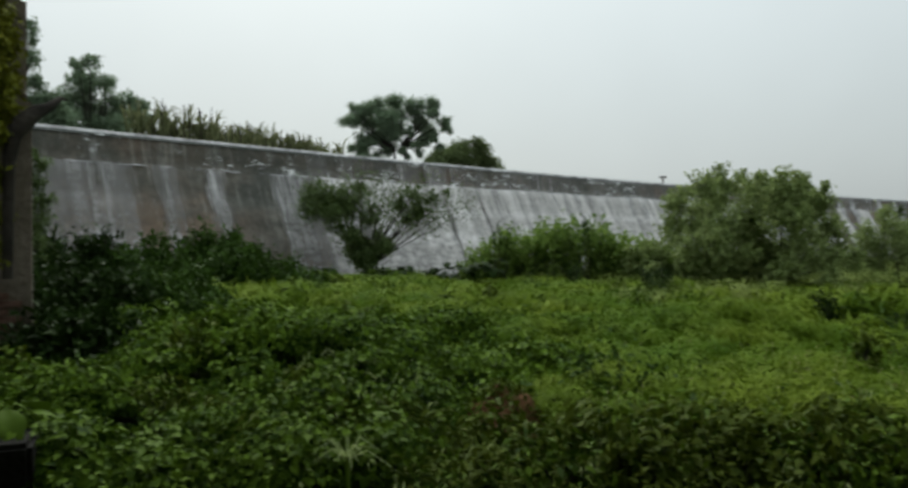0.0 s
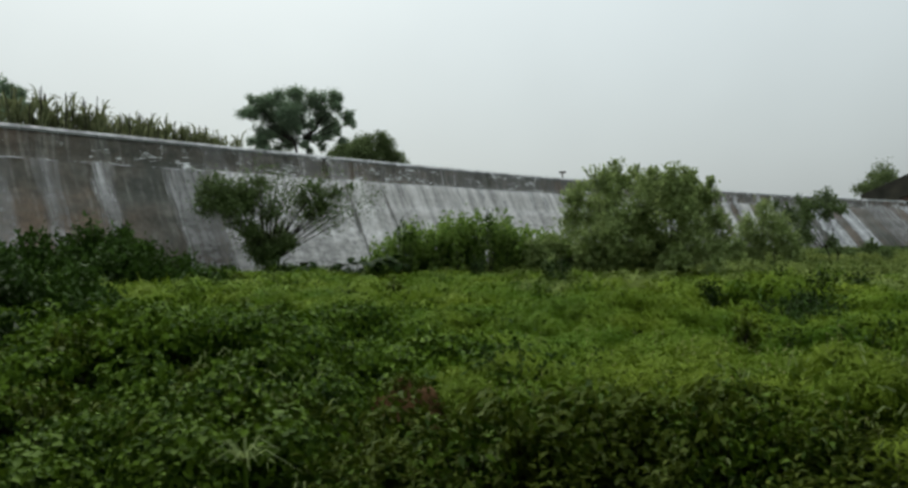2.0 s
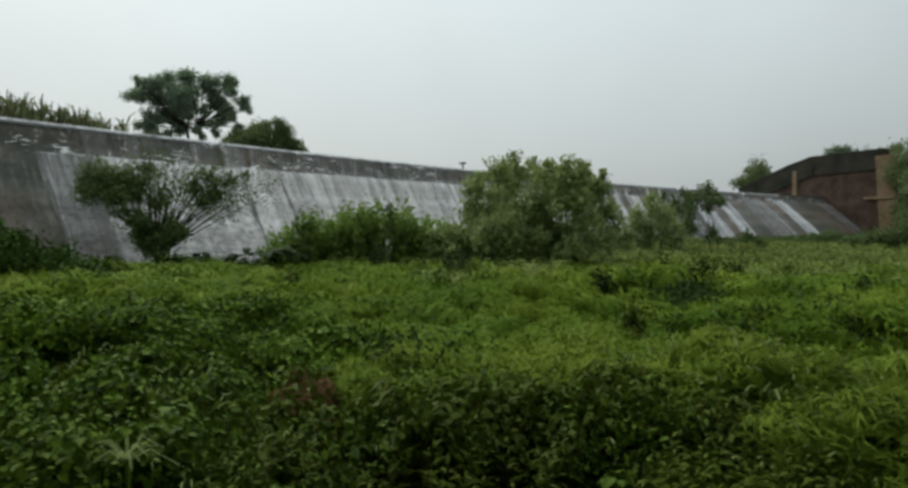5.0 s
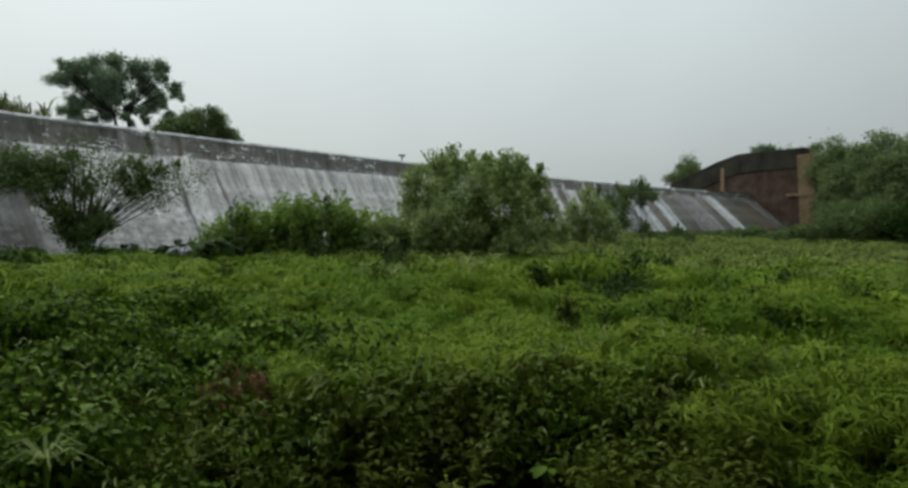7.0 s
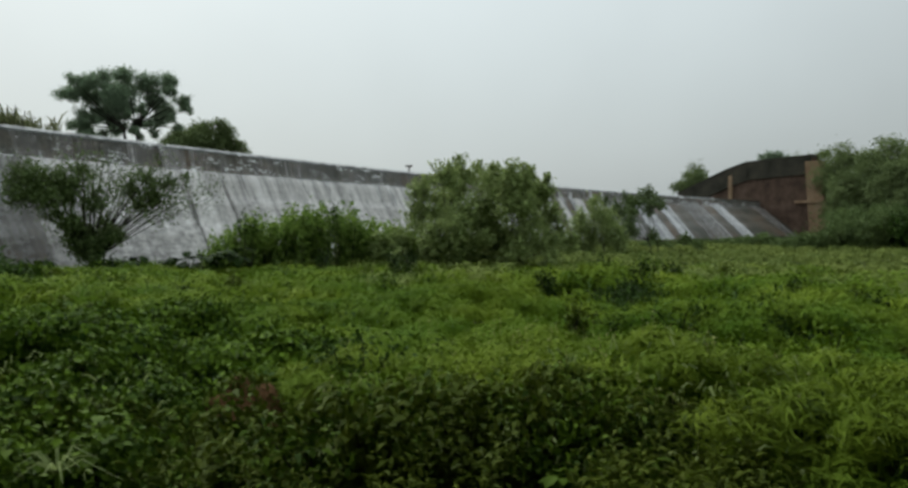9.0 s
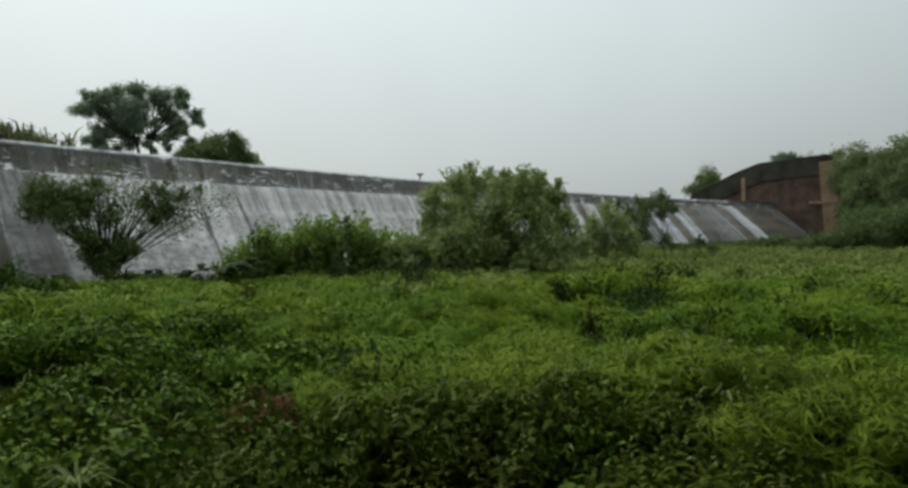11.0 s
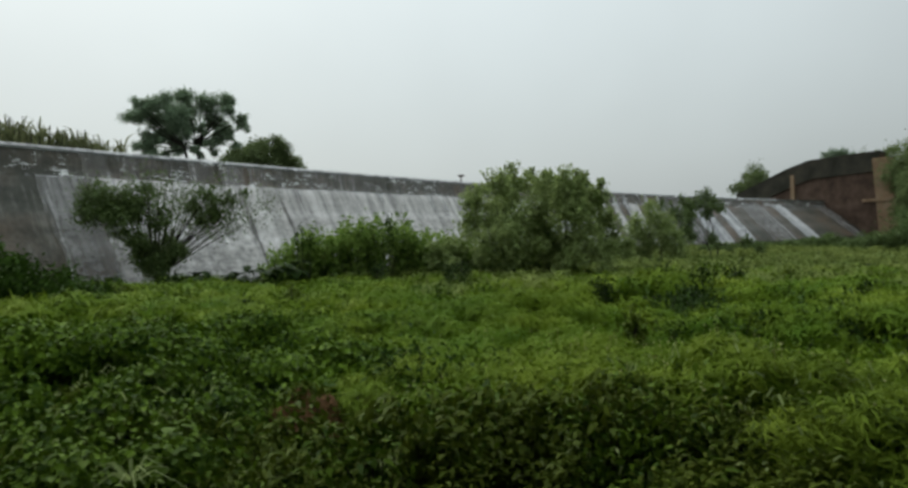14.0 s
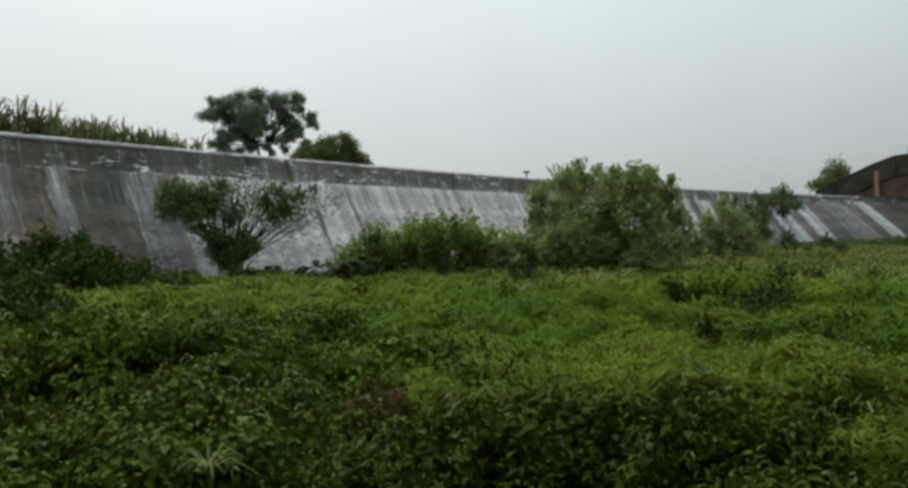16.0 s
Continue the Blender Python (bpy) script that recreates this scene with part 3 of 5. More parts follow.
stream("foam_band", -0.9, S_END, BAND, M_FLECK, 79, 0.07, 0.02, "scattered dashes of foam below the crest")
stream("water_lip", -0.9, S_END, LIP, M_POOL, 78, 0.05, 0.02, "smooth sheet of water rolling over the crest")

pool_v = [weir_point(s, o, 6.40) for s in np.linspace(-1.2, S_END, 40) for o in (-1.2, -60.0)]
pool_f = [(2 * i, 2 * i + 2, 2 * i + 3, 2 * i + 1) for i in range(39)]
tagged(new("water", mesh_of("water", [tuple(v) for v in pool_v], pool_f, M_POOL)), "still grey reservoir water held behind the weir", "water", kind="structure")


# ---- plants ----
def tree(name, base, height, spread, trunk_r, clumps, leaf, per_clump, material, label, seed, low=0.35, flat=0.75, lean=(0, 0), hollow=0.35, group=""):
    """A tapered trunk, limbs to each clump of leaves, and a crown of small leaves with gaps between the clumps."""
    g = np.random.default_rng(seed)
    root = tagged(new(name), label, "tree", group)
    root.location = base
    fork = np.array([lean[0] * 0.4, lean[1] * 0.4, height * low])
    p = np.linspace(0, 1, 6)[:, None]
    trunk = part("trunk", mesh_of("trunk", *tube(p * fork + np.sin(p * 3.0) * [0.12, 0.08, 0] * height * 0.05 - [0, 0, 0.3], trunk_r * np.linspace(1.25, 0.75, 6)), M_BARK, smooth=True), root)
    mid_z, half_z = height * (low + 1) / 2, height * (1 - low) / 2
    centres = []
    while len(centres) < clumps:
        c = g.uniform(-1, 1, 3)
        if hollow < np.linalg.norm(c) < 1 and (c[2] > -0.75):
            c = c * [spread * 0.82, spread * 0.82, half_z * flat] + [lean[0], lean[1], mid_z + half_z * (1 - flat) * 0.6]
            if all(np.linalg.norm(c - d) > spread * 0.22 for d in centres) or g.random() < 0.04:
                centres.append(c)
    leaves = []
    for i, c in enumerate(centres):
        bend = (fork + c) / 2 + [0, 0, -0.06 * height] + g.normal(size=3) * 0.04 * height
        start = fork * (0.92 + 0.08 * g.random())
        path = np.array([start, (start * 2 + bend) / 3 + [0, 0, 0.02 * height], bend, (bend + c) / 2, c])
        part("limb", mesh_of("limb", *tube(path, trunk_r * np.array([0.42, 0.34, 0.26, 0.16, 0.05]), 5), M_BARK, smooth=True), trunk)
        size = spread * g.uniform(0.24, 0.38)
        d = unit(g.normal(size=(per_clump, 3))) * g.uniform(0.15, 1.0, (per_clump, 1)) ** 0.6
        spots = c + d * [size, size, size * 0.7] + g.normal(size=(per_clump, 3)) * size * 0.22
        leaves.append(leaf_quads(spots, unit(g.normal(size=(per_clump, 3)) + [0, 0, -0.2]), unit(d + [0, 0, 0.8] + g.normal(size=(per_clump, 3)) * 0.5), leaf * g.uniform(0.6, 1.3, per_clump), leaf * 0.6 * g.uniform(0.7, 1.2, per_clump)))
    part("crown", mesh_of("crown", *joined(leaves), material), root)
    return root


def shrub(name, base, height, spread, stems, leaf, per_stem, material, label, seed, vee=0.0, bare=0.25, thick=0.03, upright=0.0, depth=1.0, fluff=0.12, shoots=0.0):
    """Many stems from one foot, each set with leaves over its outer part."""
    g = np.random.default_rng(seed)
    root = tagged(new(name), label, "shrub")
    root.location = base
    leaves = []
    for i in range(stems):
        a = g.uniform(0, 2 * math.pi)
        rad = g.uniform(vee, 1) ** 0.7
        tip = np.array([math.cos(a) * rad * spread, math.sin(a) * rad * spread * depth, height * (g.uniform(0.78, 1.04) * (1 + shoots * (g.random() < 0.3)) * math.sqrt(max(0.05, 1 - (0.75 - upright) * rad * rad)))])
        foot = np.array([math.cos(a), math.sin(a) * depth, 0]) * spread * 0.12 * g.random()
        bend = foot * 0.5 + tip * [0.45, 0.45, 0.62] + g.normal(size=3) * 0.05 * height
        u = np.linspace(0, 1, 6)[:, None]
        path = (1 - u) ** 2 * foot + 2 * u * (1 - u) * bend + u * u * tip
        part("stem", mesh_of("stem", *tube(path - [0, 0, 0.1], thick * np.linspace(1, 0.2, 6), 4), M_BARK, smooth=True), root)
        w = g.uniform(bare, 1.0, per_stem)[:, None]
        spots = (1 - w) ** 2 * foot + 2 * w * (1 - w) * bend + w * w * tip + g.normal(size=(per_stem, 3)) * spread * fluff
        spots[:, 2] = np.maximum(spots[:, 2], 0.05)
        leaves.append(leaf_quads(spots, unit(g.normal(size=(per_stem, 3)) + tip / height * 0.8), unit(g.normal(size=(per_stem, 3)) + [0, 0, 1.0]), leaf * g.uniform(0.6, 1.4, per_stem), leaf * 0.42 * g.uniform(0.7, 1.2, per_stem)))
    part("foliage", mesh_of("foliage", *joined(leaves), material), root)
    return root


def lobed(name, base, az, lobes, leaf, density, material, label, category, seed, feet=((0.0, 0.25),), thick=0.2, depth=0.8, sprigs=0, ragged=0.12, trunk_name="trunk", swell=1.3, skirt=0, low_dense=1.0):
    """A plant whose leaves hang in lobes: each lobe (to the side, up, radius) is fed by a limb from the nearest foot.
    feet: (to the side, height of the fork as a share of the plant's height)."""
    g = np.random.default_rng(seed)
    root = tagged(new(name), label, category)
    root.matrix_world = Matrix.Translation(base) @ Matrix.Rotation(radians(-az), 4, "Z")
    top = max(z + r for _, z, r in lobes)
    half = max(abs(x) + r for x, _, r in lobes)
    lobes = list(lobes) + [(g.uniform(-0.85, 0.85) * half, g.uniform(0.3, 1.3), g.uniform(0.3, 0.5)) for _ in range(skirt)]
    forks, stems = [], {}
    for k, (x, share) in enumerate(feet):
        fork = np.array([x + g.normal() * 0.02 * top, g.normal() * 0.03 * top, top * share])
        u = np.linspace(0, 1, 6)[:, None]
        path = u * fork + (1 - u) * np.array([x * 0.6, 0, -0.3]) + np.sin(u * 3.1) * [0.03 * top, 0.01 * top, 0]
        if trunk_name:
            stems[k] = part(trunk_name, mesh_of(trunk_name, *tube(path, thick * np.linspace(1.2, 0.7, 6)), M_BARK, smooth=True), root)
        forks.append(fork)
    leaves = []
    for x, z, r in lobes:
        r = r * swell
        inside = math.sqrt(max(0.05, 1 - min(1, abs(x) / half) ** 2))
        c = np.array([x, g.uniform(-1, 1) * depth * half * 0.6 * inside, z])
        nearest = min(range(len(forks)), key=lambda k: np.linalg.norm(forks[k] - c))
        fork = forks[nearest]
        bend = fork * 0.45 + c * 0.55 + [0, 0, 0.05 * (fork[2] - c[2])] + g.normal(size=3) * 0.1 * r
        u = np.linspace(0, 1, 6)[:, None]
        path = (1 - u) ** 2 * fork + 2 * u * (1 - u) * bend + u * u * c
        part("limb", mesh_of("limb", *tube(path, thick * np.linspace(0.5, 0.08, 6), 5), M_BARK, smooth=True), stems[nearest])
        n = int(density * r * r * (low_dense if z < 0.4 * top else 1.0))
        puffs = c + unit(g.normal(size=(9, 3))) * r * g.uniform(0.35, 0.85, (9, 1)) * [1, 1, 0.8]
        home = puffs[g.integers(0, 9, n)]
        d = unit(g.normal(size=(n, 3))) * g.uniform(0.1, 1.0, (n, 1)) ** 0.5
        spots = home + d * r * [0.46, 0.46, 0.36] + g.normal(size=(n, 3)) * r * ragged
        for _ in range(sprigs):
            way = unit(g.normal(size=3) * [0.5, 0.5, 0.3] + [0, 0, 1.0] + (c - fork) * 0.2)
            m = 16
            w = g.uniform(0.2, 1.0, (m, 1))
            spots = np.concatenate([spots, c + way * r * 1.35 * w + g.normal(size=(m, 3)) * r * 0.05])
            d = np.concatenate([d, np.tile(way, (m, 1))])
        n = len(spots)
        L = leaf * g.uniform(0.6, 1.35, n)
        leaves.append(leaf_quads(spots, unit(g.normal(size=(n, 3)) + d * 0.5), unit(d + [0, 0, 0.9] + g.normal(size=(n, 3)) * 0.5), L, L * 0.5))
    part("foliage", mesh_of("foliage", *joined(leaves), material), root)
    return root


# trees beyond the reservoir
lobed("tree", at(-4.92, 75, 5.25), -4.92, [(-4.09, 10.59, 0.52), (-4.59, 9.2, 0.79), (-3.63, 9.64, 0.72), (-2.81, 10.43, 0.72), (-1.83, 10.88, 0.83), (-2.35, 9.47, 0.93), (0.33, 11.63, 0.83), (0.3, 10.15, 1.14), (-1.04, 9.49, 1.03), (1.85, 11.21, 0.83), (3.75, 11.2, 0.83), (4.36, 11.06, 0.58), (4.26, 10.11, 0.52), (5.31, 9.34, 0.58), (5.66, 8.41, 0.46), (3.89, 8.57, 0.62), (3.52, 7.79, 0.72), (4.92, 6.84, 0.41), (2.82, 7.18, 0.52), (-3.67, 7.3, 0.83), (-4.16, 6.72, 0.62), (-2.07, 7.04, 0.62), (-3.37, 6.23, 0.58), (-1.56, 7.99, 0.83), (-0.76, 6.21, 0.62), (-1.92, 5.78, 0.52), (2.16, 9.56, 0.46), (2.9, 8.9, 0.5), (1.6, 8.2, 0.45), (2.7, 10.3, 0.55), (1.3, 7.2, 0.4), (3.2, 9.6, 0.5), (0.78, 8.53, 0.52), (-0.73, 8.42, 0.83), (0.91, 6.13, 0.41), (2.12, 6.76, 0.33), (-1.0, 7.2, 0.6), (0.2, 7.5, 0.55), (-2.9, 5.4, 0.45), (1.5, 5.7, 0.35), (2.7, 6.2, 0.4), (4.2, 7.6, 0.45), (-0.1, 6.7, 0.4), (0.11, 8.85, 0.72)], 0.24, 1050, M_HAZED_TREE, "broad open-crowned dark green tree standing beyond the weir", "tree", 3, ((-0.51, 0.5), (1.00, 0.55)), 0.19, 0.5, 0, 0.17, swell=1.42)
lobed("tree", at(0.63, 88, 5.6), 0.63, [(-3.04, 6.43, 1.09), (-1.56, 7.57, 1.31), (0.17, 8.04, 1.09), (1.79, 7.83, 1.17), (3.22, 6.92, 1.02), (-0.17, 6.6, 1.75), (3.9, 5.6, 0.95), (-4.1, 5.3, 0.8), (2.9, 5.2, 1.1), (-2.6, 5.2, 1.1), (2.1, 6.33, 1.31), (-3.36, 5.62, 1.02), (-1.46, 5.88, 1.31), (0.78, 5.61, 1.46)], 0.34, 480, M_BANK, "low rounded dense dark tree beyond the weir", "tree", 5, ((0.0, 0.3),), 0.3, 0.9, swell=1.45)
lobed("tree", at(-27.12, 50, 5.6), -27.12, [(-1.6, 3.6, 0.9), (0.3, 3.5, 0.9), (1.5, 3.6, 0.7), (-1.8, 3.0, 0.9), (-0.6, 2.9, 1.0), (0.7, 2.8, 0.9), (1.6, 2.7, 0.8), (-0.93, 7.13, 0.52), (-0.28, 7.3, 0.52), (0.05, 6.69, 0.62), (-0.61, 6.43, 0.73), (0.71, 6.38, 0.58), (-1.25, 5.82, 0.73), (-0.28, 5.73, 0.83), (0.88, 5.66, 0.62), (-1.73, 5.23, 0.62), (-0.77, 4.77, 0.83), (0.37, 4.87, 0.73), (-2.05, 4.48, 0.52), (-0.45, 4.06, 0.62), (0.7, 4.15, 0.62), (-1.5, 4.16, 0.62)], 0.24, 620, M_HAZED_TREE, "bushy dark tree behind the end of the weir", "tree", 8, ((0.0, 0.3),), 0.2, 0.9, skirt=0)
lobed("tree", at(-24.71, 52, 5.6), -24.71, [(-1.0, 3.4, 0.8), (0.0, 3.2, 0.8), (1.0, 3.2, 0.7), (-0.4, 4.0, 0.7), (0.8, 4.1, 0.6), (-0.22, 5.53, 0.76), (0.31, 5.38, 0.65), (-0.58, 4.72, 0.76), (0.49, 4.8, 0.65), (-0.05, 4.37, 0.65), (0.85, 5.62, 0.26), (1.03, 4.84, 0.32)], 0.24, 700, M_HAZED_TREE, "small dense dark tree behind the end of the weir", "tree", 9, ((0.0, 0.3),), 0.16, 0.9)
lobed("tree", at(-30.58, 46, 5.6), -30.58, [(-0.6, 3.6, 0.9), (0.4, 3.5, 0.8), (1.4, 3.4, 0.8), (-0.33, 8.46, 0.34), (-0.2, 7.6, 0.3), (-0.4, 5.36, 0.61), (0.16, 4.61, 0.61), (0.79, 4.11, 0.49), (-0.26, 3.75, 0.76), (0.44, 3.32, 0.61), (-0.81, 6.61, 0.76), (-1.08, 7.86, 0.76)], 0.24, 620, M_HAZED_TREE, "tall dark tree beside the end of the weir", "tree", 10, ((-0.8, 0.5),), 0.2, 0.9)
tree("tree", at(39.3, 166, 5.8), 9.2, 5.6, 0.3, 22, 0.5, 260, M_BANK, "small round tree behind the abutment", 12, 0.3, 1.0)
for k, (az, r, h, w) in enumerate([(49.2, 138, 16, 5.5), (51.8, 132, 15.5, 6), (54.5, 126, 15, 6), (47.6, 146, 15, 5), (50.4, 128, 11, 5), (53, 120, 11, 5), (46.0, 158, 15.5, 6), (57.5, 120, 14, 6), (43.2, 165, 13.5, 5)]):
    tree("tree", at(az, r, 0.0), h, w, 0.35, 60, 0.44, 250, M_BANK, "leafy green tree on the bank past the abutment", 20 + k, 0.1, 1.05, hollow=0.0, group="bank trees")


# canes behind the crest
def cane(base, height, seed):
    g = np.random.default_rng(seed)
    root = tagged(new("cane_plant"), "upright pale green cane clump with long pointed leaves", "plant", "canes behind the weir")
    root.location = base
    leaf = []
    for i in range(4):
        foot = np.array([*g.normal(size=2) * 0.5, 0])
        tip = foot + [*g.normal(size=2) * 0.2, height * g.uniform(0.6, 0.85)]
        part("stalk", mesh_of("stalk", *tube(np.linspace(foot, tip, 4), [0.05, 0.045, 0.04, 0.02], 5), M_BARK), root)
        n = 13
        w = g.uniform(0.3, 0.8, n)[:, None]
        a = g.uniform(0, 2 * np.pi, n)
        way = unit(np.stack([np.cos(a) * 0.6, np.sin(a) * 0.6, g.uniform(0.9, 2.6, n)], -1))
        leaf.append(blades(foot + (tip - foot) * w, way, g.uniform(1.0, 1.9, n), 0.12, g.uniform(0.3, 1.0, n)))
    part("foliage", mesh_of("foliage", *joined(leaf), M_CANE), root)


for k in range(42):
    u = k / 41
    az = -24.0 + 13.8 * u + rng.uniform(-0.25, 0.25)
    top = 2 + (0.176 - 0.043 * u) * (40 + 7 * u)
    cane(at(az, 40 + 7 * u + rng.uniform(-1, 1), 5.2), (top - 5.2) * rng.uniform(1.1, 1.5), 100 + k)

# shrubs on the field
lobed("shrub", at(21.88, 29, 0.0), 21.88, [(-0.45, 4.30, 0.46), (-1.23, 3.80, 0.55), (0.25, 4.24, 0.42), (0.8, 3.72, 0.58), (-1.96, 3.26, 0.58), (-2.2, 2.4, 0.53), (-2.33, 1.56, 0.48), (-0.64, 3.35, 0.72), (1.51, 3.72, 0.53), (1.99, 3.75, 0.43), (2.47, 4.2, 0.22), (2.94, 3.47, 0.43), (2.71, 2.98, 0.58), (1.51, 2.86, 0.72), (0.32, 2.63, 0.72), (-1.12, 2.4, 0.72), (3.18, 2.26, 0.53), (3.54, 1.66, 0.48), (4.01, 1.18, 0.34), (-1.37, 1.44, 0.62), (-0.17, 1.43, 0.62), (1.03, 1.55, 0.67), (2.23, 1.66, 0.67), (0.85, 3.9, 0.4), (1.4, 3.6, 0.42), (2.2, 3.4, 0.5), (1.2, 3.3, 0.6), (-0.3, 2.2, 0.7), (0.6, 2.0, 0.7), (-1.85, 1.08, 0.38), (0.07, 1.07, 0.38), (1.75, 1.0, 0.38), (3.18, 1.06, 0.38)], 0.17, 1450, M_SHRUB, "large rounded grey-green shrub on the field below the weir", "shrub", 31, ((-1.0, 0.12), (0.0, 0.16), (1.6, 0.12)), 0.07, 0.8, 12, 0.19, "stem", 1.28, 24)
vee = lobed("shrub", at(-7.17, 30.6, 0.3), -7.17, [(-2.27, 3.65, 0.35), (-1.78, 3.72, 0.46), (-1.16, 3.45, 0.46), (-0.55, 3.33, 0.48), (-0.3, 3.84, 0.3), (0.1, 2.71, 0.45), (-0.1, 1.46, 0.54), (-0.35, 1.13, 0.42), (-0.68, 1.91, 0.46), (0.25, 1.12, 0.40), (0.02, 0.79, 0.36), (0.8, 1.46, 0.35), (0.5, 1.8, 0.35), (1.01, 1.34, 0.2), (2.19, 3.07, 0.35), (2.29, 2.79, 0.25), (1.76, 2.6, 0.23), (-1.25, 2.68, 0.51), (-1.81, 2.89, 0.56), (-2.36, 3.1, 0.5), (-0.86, 3.02, 0.46), (-0.05, 0.4, 0.3), (1.99, 3.65, 0.3), (2.85, 3.55, 0.28), (1.46, 3.29, 0.26), (3.51, 3.76, 0.16)], 0.14, 1700, M_DARK_SHRUB, "dark twiggy shrub spreading in a vee against the weir", "shrub", 34, ((-0.12, 0.25), (0.0, 0.25), (0.12, 0.25)), 0.06, 0.25, 4, 0.26, "stem", 1.28, 0, 2.2)
vg, vee_leaves = np.random.default_rng(35), []
for k in range(34):  # thin twigs that fan out over the dark heart, each with a few leaves
    lean = radians(-40 + 100 * (k + vg.uniform(-0.5, 0.5)) / 33)
    reach = vg.uniform(2.9, 4.3) / max(0.72, math.cos(lean) ** 0.5)
    tip = np.array([math.sin(lean) * reach, vg.uniform(-0.7, 0.7), 0.4 + math.cos(lean) * reach])
    bend = tip * [0.40, 0.4, 0.55] + vg.normal(size=3) * 0.10
    u = np.linspace(0, 1, 6)[:, None]
    part("twig", mesh_of("twig", *tube(2 * u * (1 - u) * bend + u * u * tip + (1 - u) ** 2 * [0, 0, 0.4], 0.036 * np.linspace(1, 0.25, 6), 5), M_BARK, smooth=True), vee)
    n = 150 if lean > 0.35 else 80
    w = vg.uniform(0.68, 1.05, n)[:, None]
    spots = 2 * w * (1 - w) * bend + w * w * tip + (1 - w) ** 2 * [0, 0, 0.4] + vg.normal(size=(n, 3)) * 0.27
    vee_leaves.append(leaf_quads(spots, unit(vg.normal(size=(n, 3))), unit(vg.normal(size=(n, 3)) + [0, 0, 0.8]), 0.14 * vg.uniform(0.6, 1.3, n), 0.065))
part("foliage", mesh_of("foliage", *joined(vee_leaves), M_DARK_SHRUB), vee)
lobed("shrub", at(31.9, 44, 0.0), 31.9, [(-0.85, 2.25, 0.55), (0, 2.6, 0.6), (0.65, 2.3, 0.55), (-0.52, 1.64, 0.73), (0.52, 1.57, 0.8), (1.0, 1.63, 0.45), (-0.17, 3.24, 0.44), (-1.2, 1.83, 0.45)], 0.18, 750, M_SHRUB, "loose pale green shrub in front of the falling water", "shrub", 50, ((-0.3, 0.2), (0.4, 0.2)), 0.05, 0.9, 5, 0.3, "stem", 1.25, 9)
lobed("shrub", at(36.1, 50, 0.0), 35.05, [(-0.29, 4.16, 0.41), (-0.87, 3.76, 0.58), (-1.66, 3.57, 0.58), (0.1, 3.64, 0.5), (0.68, 3.35, 0.33), (-2.45, 3.37, 0.41), (-3.05, 3.66, 0.29), (-1.26, 2.96, 0.5), (-0.28, 3.08, 0.41), (-2.05, 2.77, 0.5), (-2.84, 2.36, 0.5), (-1.45, 2.16, 0.5), (-3.65, 2.77, 0.33), (-2.04, 1.55, 0.5), (-1.25, 1.47, 0.41)], 0.18, 1100, M_DARK_SHRUB, "thin dark shrub in front of the falling water", "shrub", 51, ((-0.3, 0.2), (0.3, 0.2)), 0.04, 0.9, 4, 0.25, "stem", 1.15, 4)
for k, (az, r, h) in enumerate([(1.6, 29.0, 1.1), (2.6, 29.6, 1.5), (3.5, 30.4, 1.9), (4.4, 29.4, 2.2), (5.3, 30.2, 2.0), (6.3, 29.6, 2.3), (7.2, 30.4, 2.6), (8.1, 29.4, 2.7), (9.1, 30.2, 2.6), (9.9, 29.5, 2.9), (10.9, 30.2, 2.6), (11.8, 29.6, 2.3), (12.7, 30.0, 2.2), (13.8, 29.4, 2.0), (14.9, 29.8, 1.9), (16.0, 29.2, 1.7)]):
    shrub("shrub", at(az, r, 0.1), h, 0.90, 17, 0.25, 46, M_BUSH, "leafy bright green bush with upright shoots below the weir", 40 + k, 0.0, 0.08, 0.02, 0.45, 1.0, 0.12, 0.22)
for k, (az, r, h, w) in enumerate([(36.5, 58, 0.6, 1.6), (38.2, 62, 0.4, 1.6), (39.6, 66, 0.4, 1.6), (41.4, 66, 0.5, 1.8), (43.0, 64, 0.9, 1.4), (44.2, 62, 1.2, 1.4), (45.9, 60, 0.8, 1.6), (47.8, 58, 1.5, 2.0), (49.4, 57, 2.2, 2.0)]):
    shrub("shrub", at(az, r, 0.0), h, w, 30, 0.24, 90, M_DARK_SHRUB, "low dark bush at the foot of the weir", 150 + k, 0.0, 0.1, 0.03)
# leaf colour carries the shade: darkest left of -24 degrees, milder beyond
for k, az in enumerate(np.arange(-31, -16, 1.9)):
    shrub("shrub", at(az, 19 + rng.uniform(-1.5, 1.5), 0.1), rng.uniform(1.3, 2.3), 1.1, 30, 0.20, 110, M_GLOOM if az < -24 else M_MID_DARK, "leafy bush at the foot of the weir, darkened as if in shade", 60 + k, 0.0, 0.1, 0.02)
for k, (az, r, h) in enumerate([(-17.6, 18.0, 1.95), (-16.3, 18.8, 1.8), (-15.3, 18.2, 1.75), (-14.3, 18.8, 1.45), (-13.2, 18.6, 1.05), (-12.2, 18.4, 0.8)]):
    shrub("shrub", at(az, r, 0.1), h, 1.05, 26, 0.18, 100, M_MID_DARK, "low leafy green bush at the foot of the weir", 360 + k, 0.0, 0.1, 0.015)
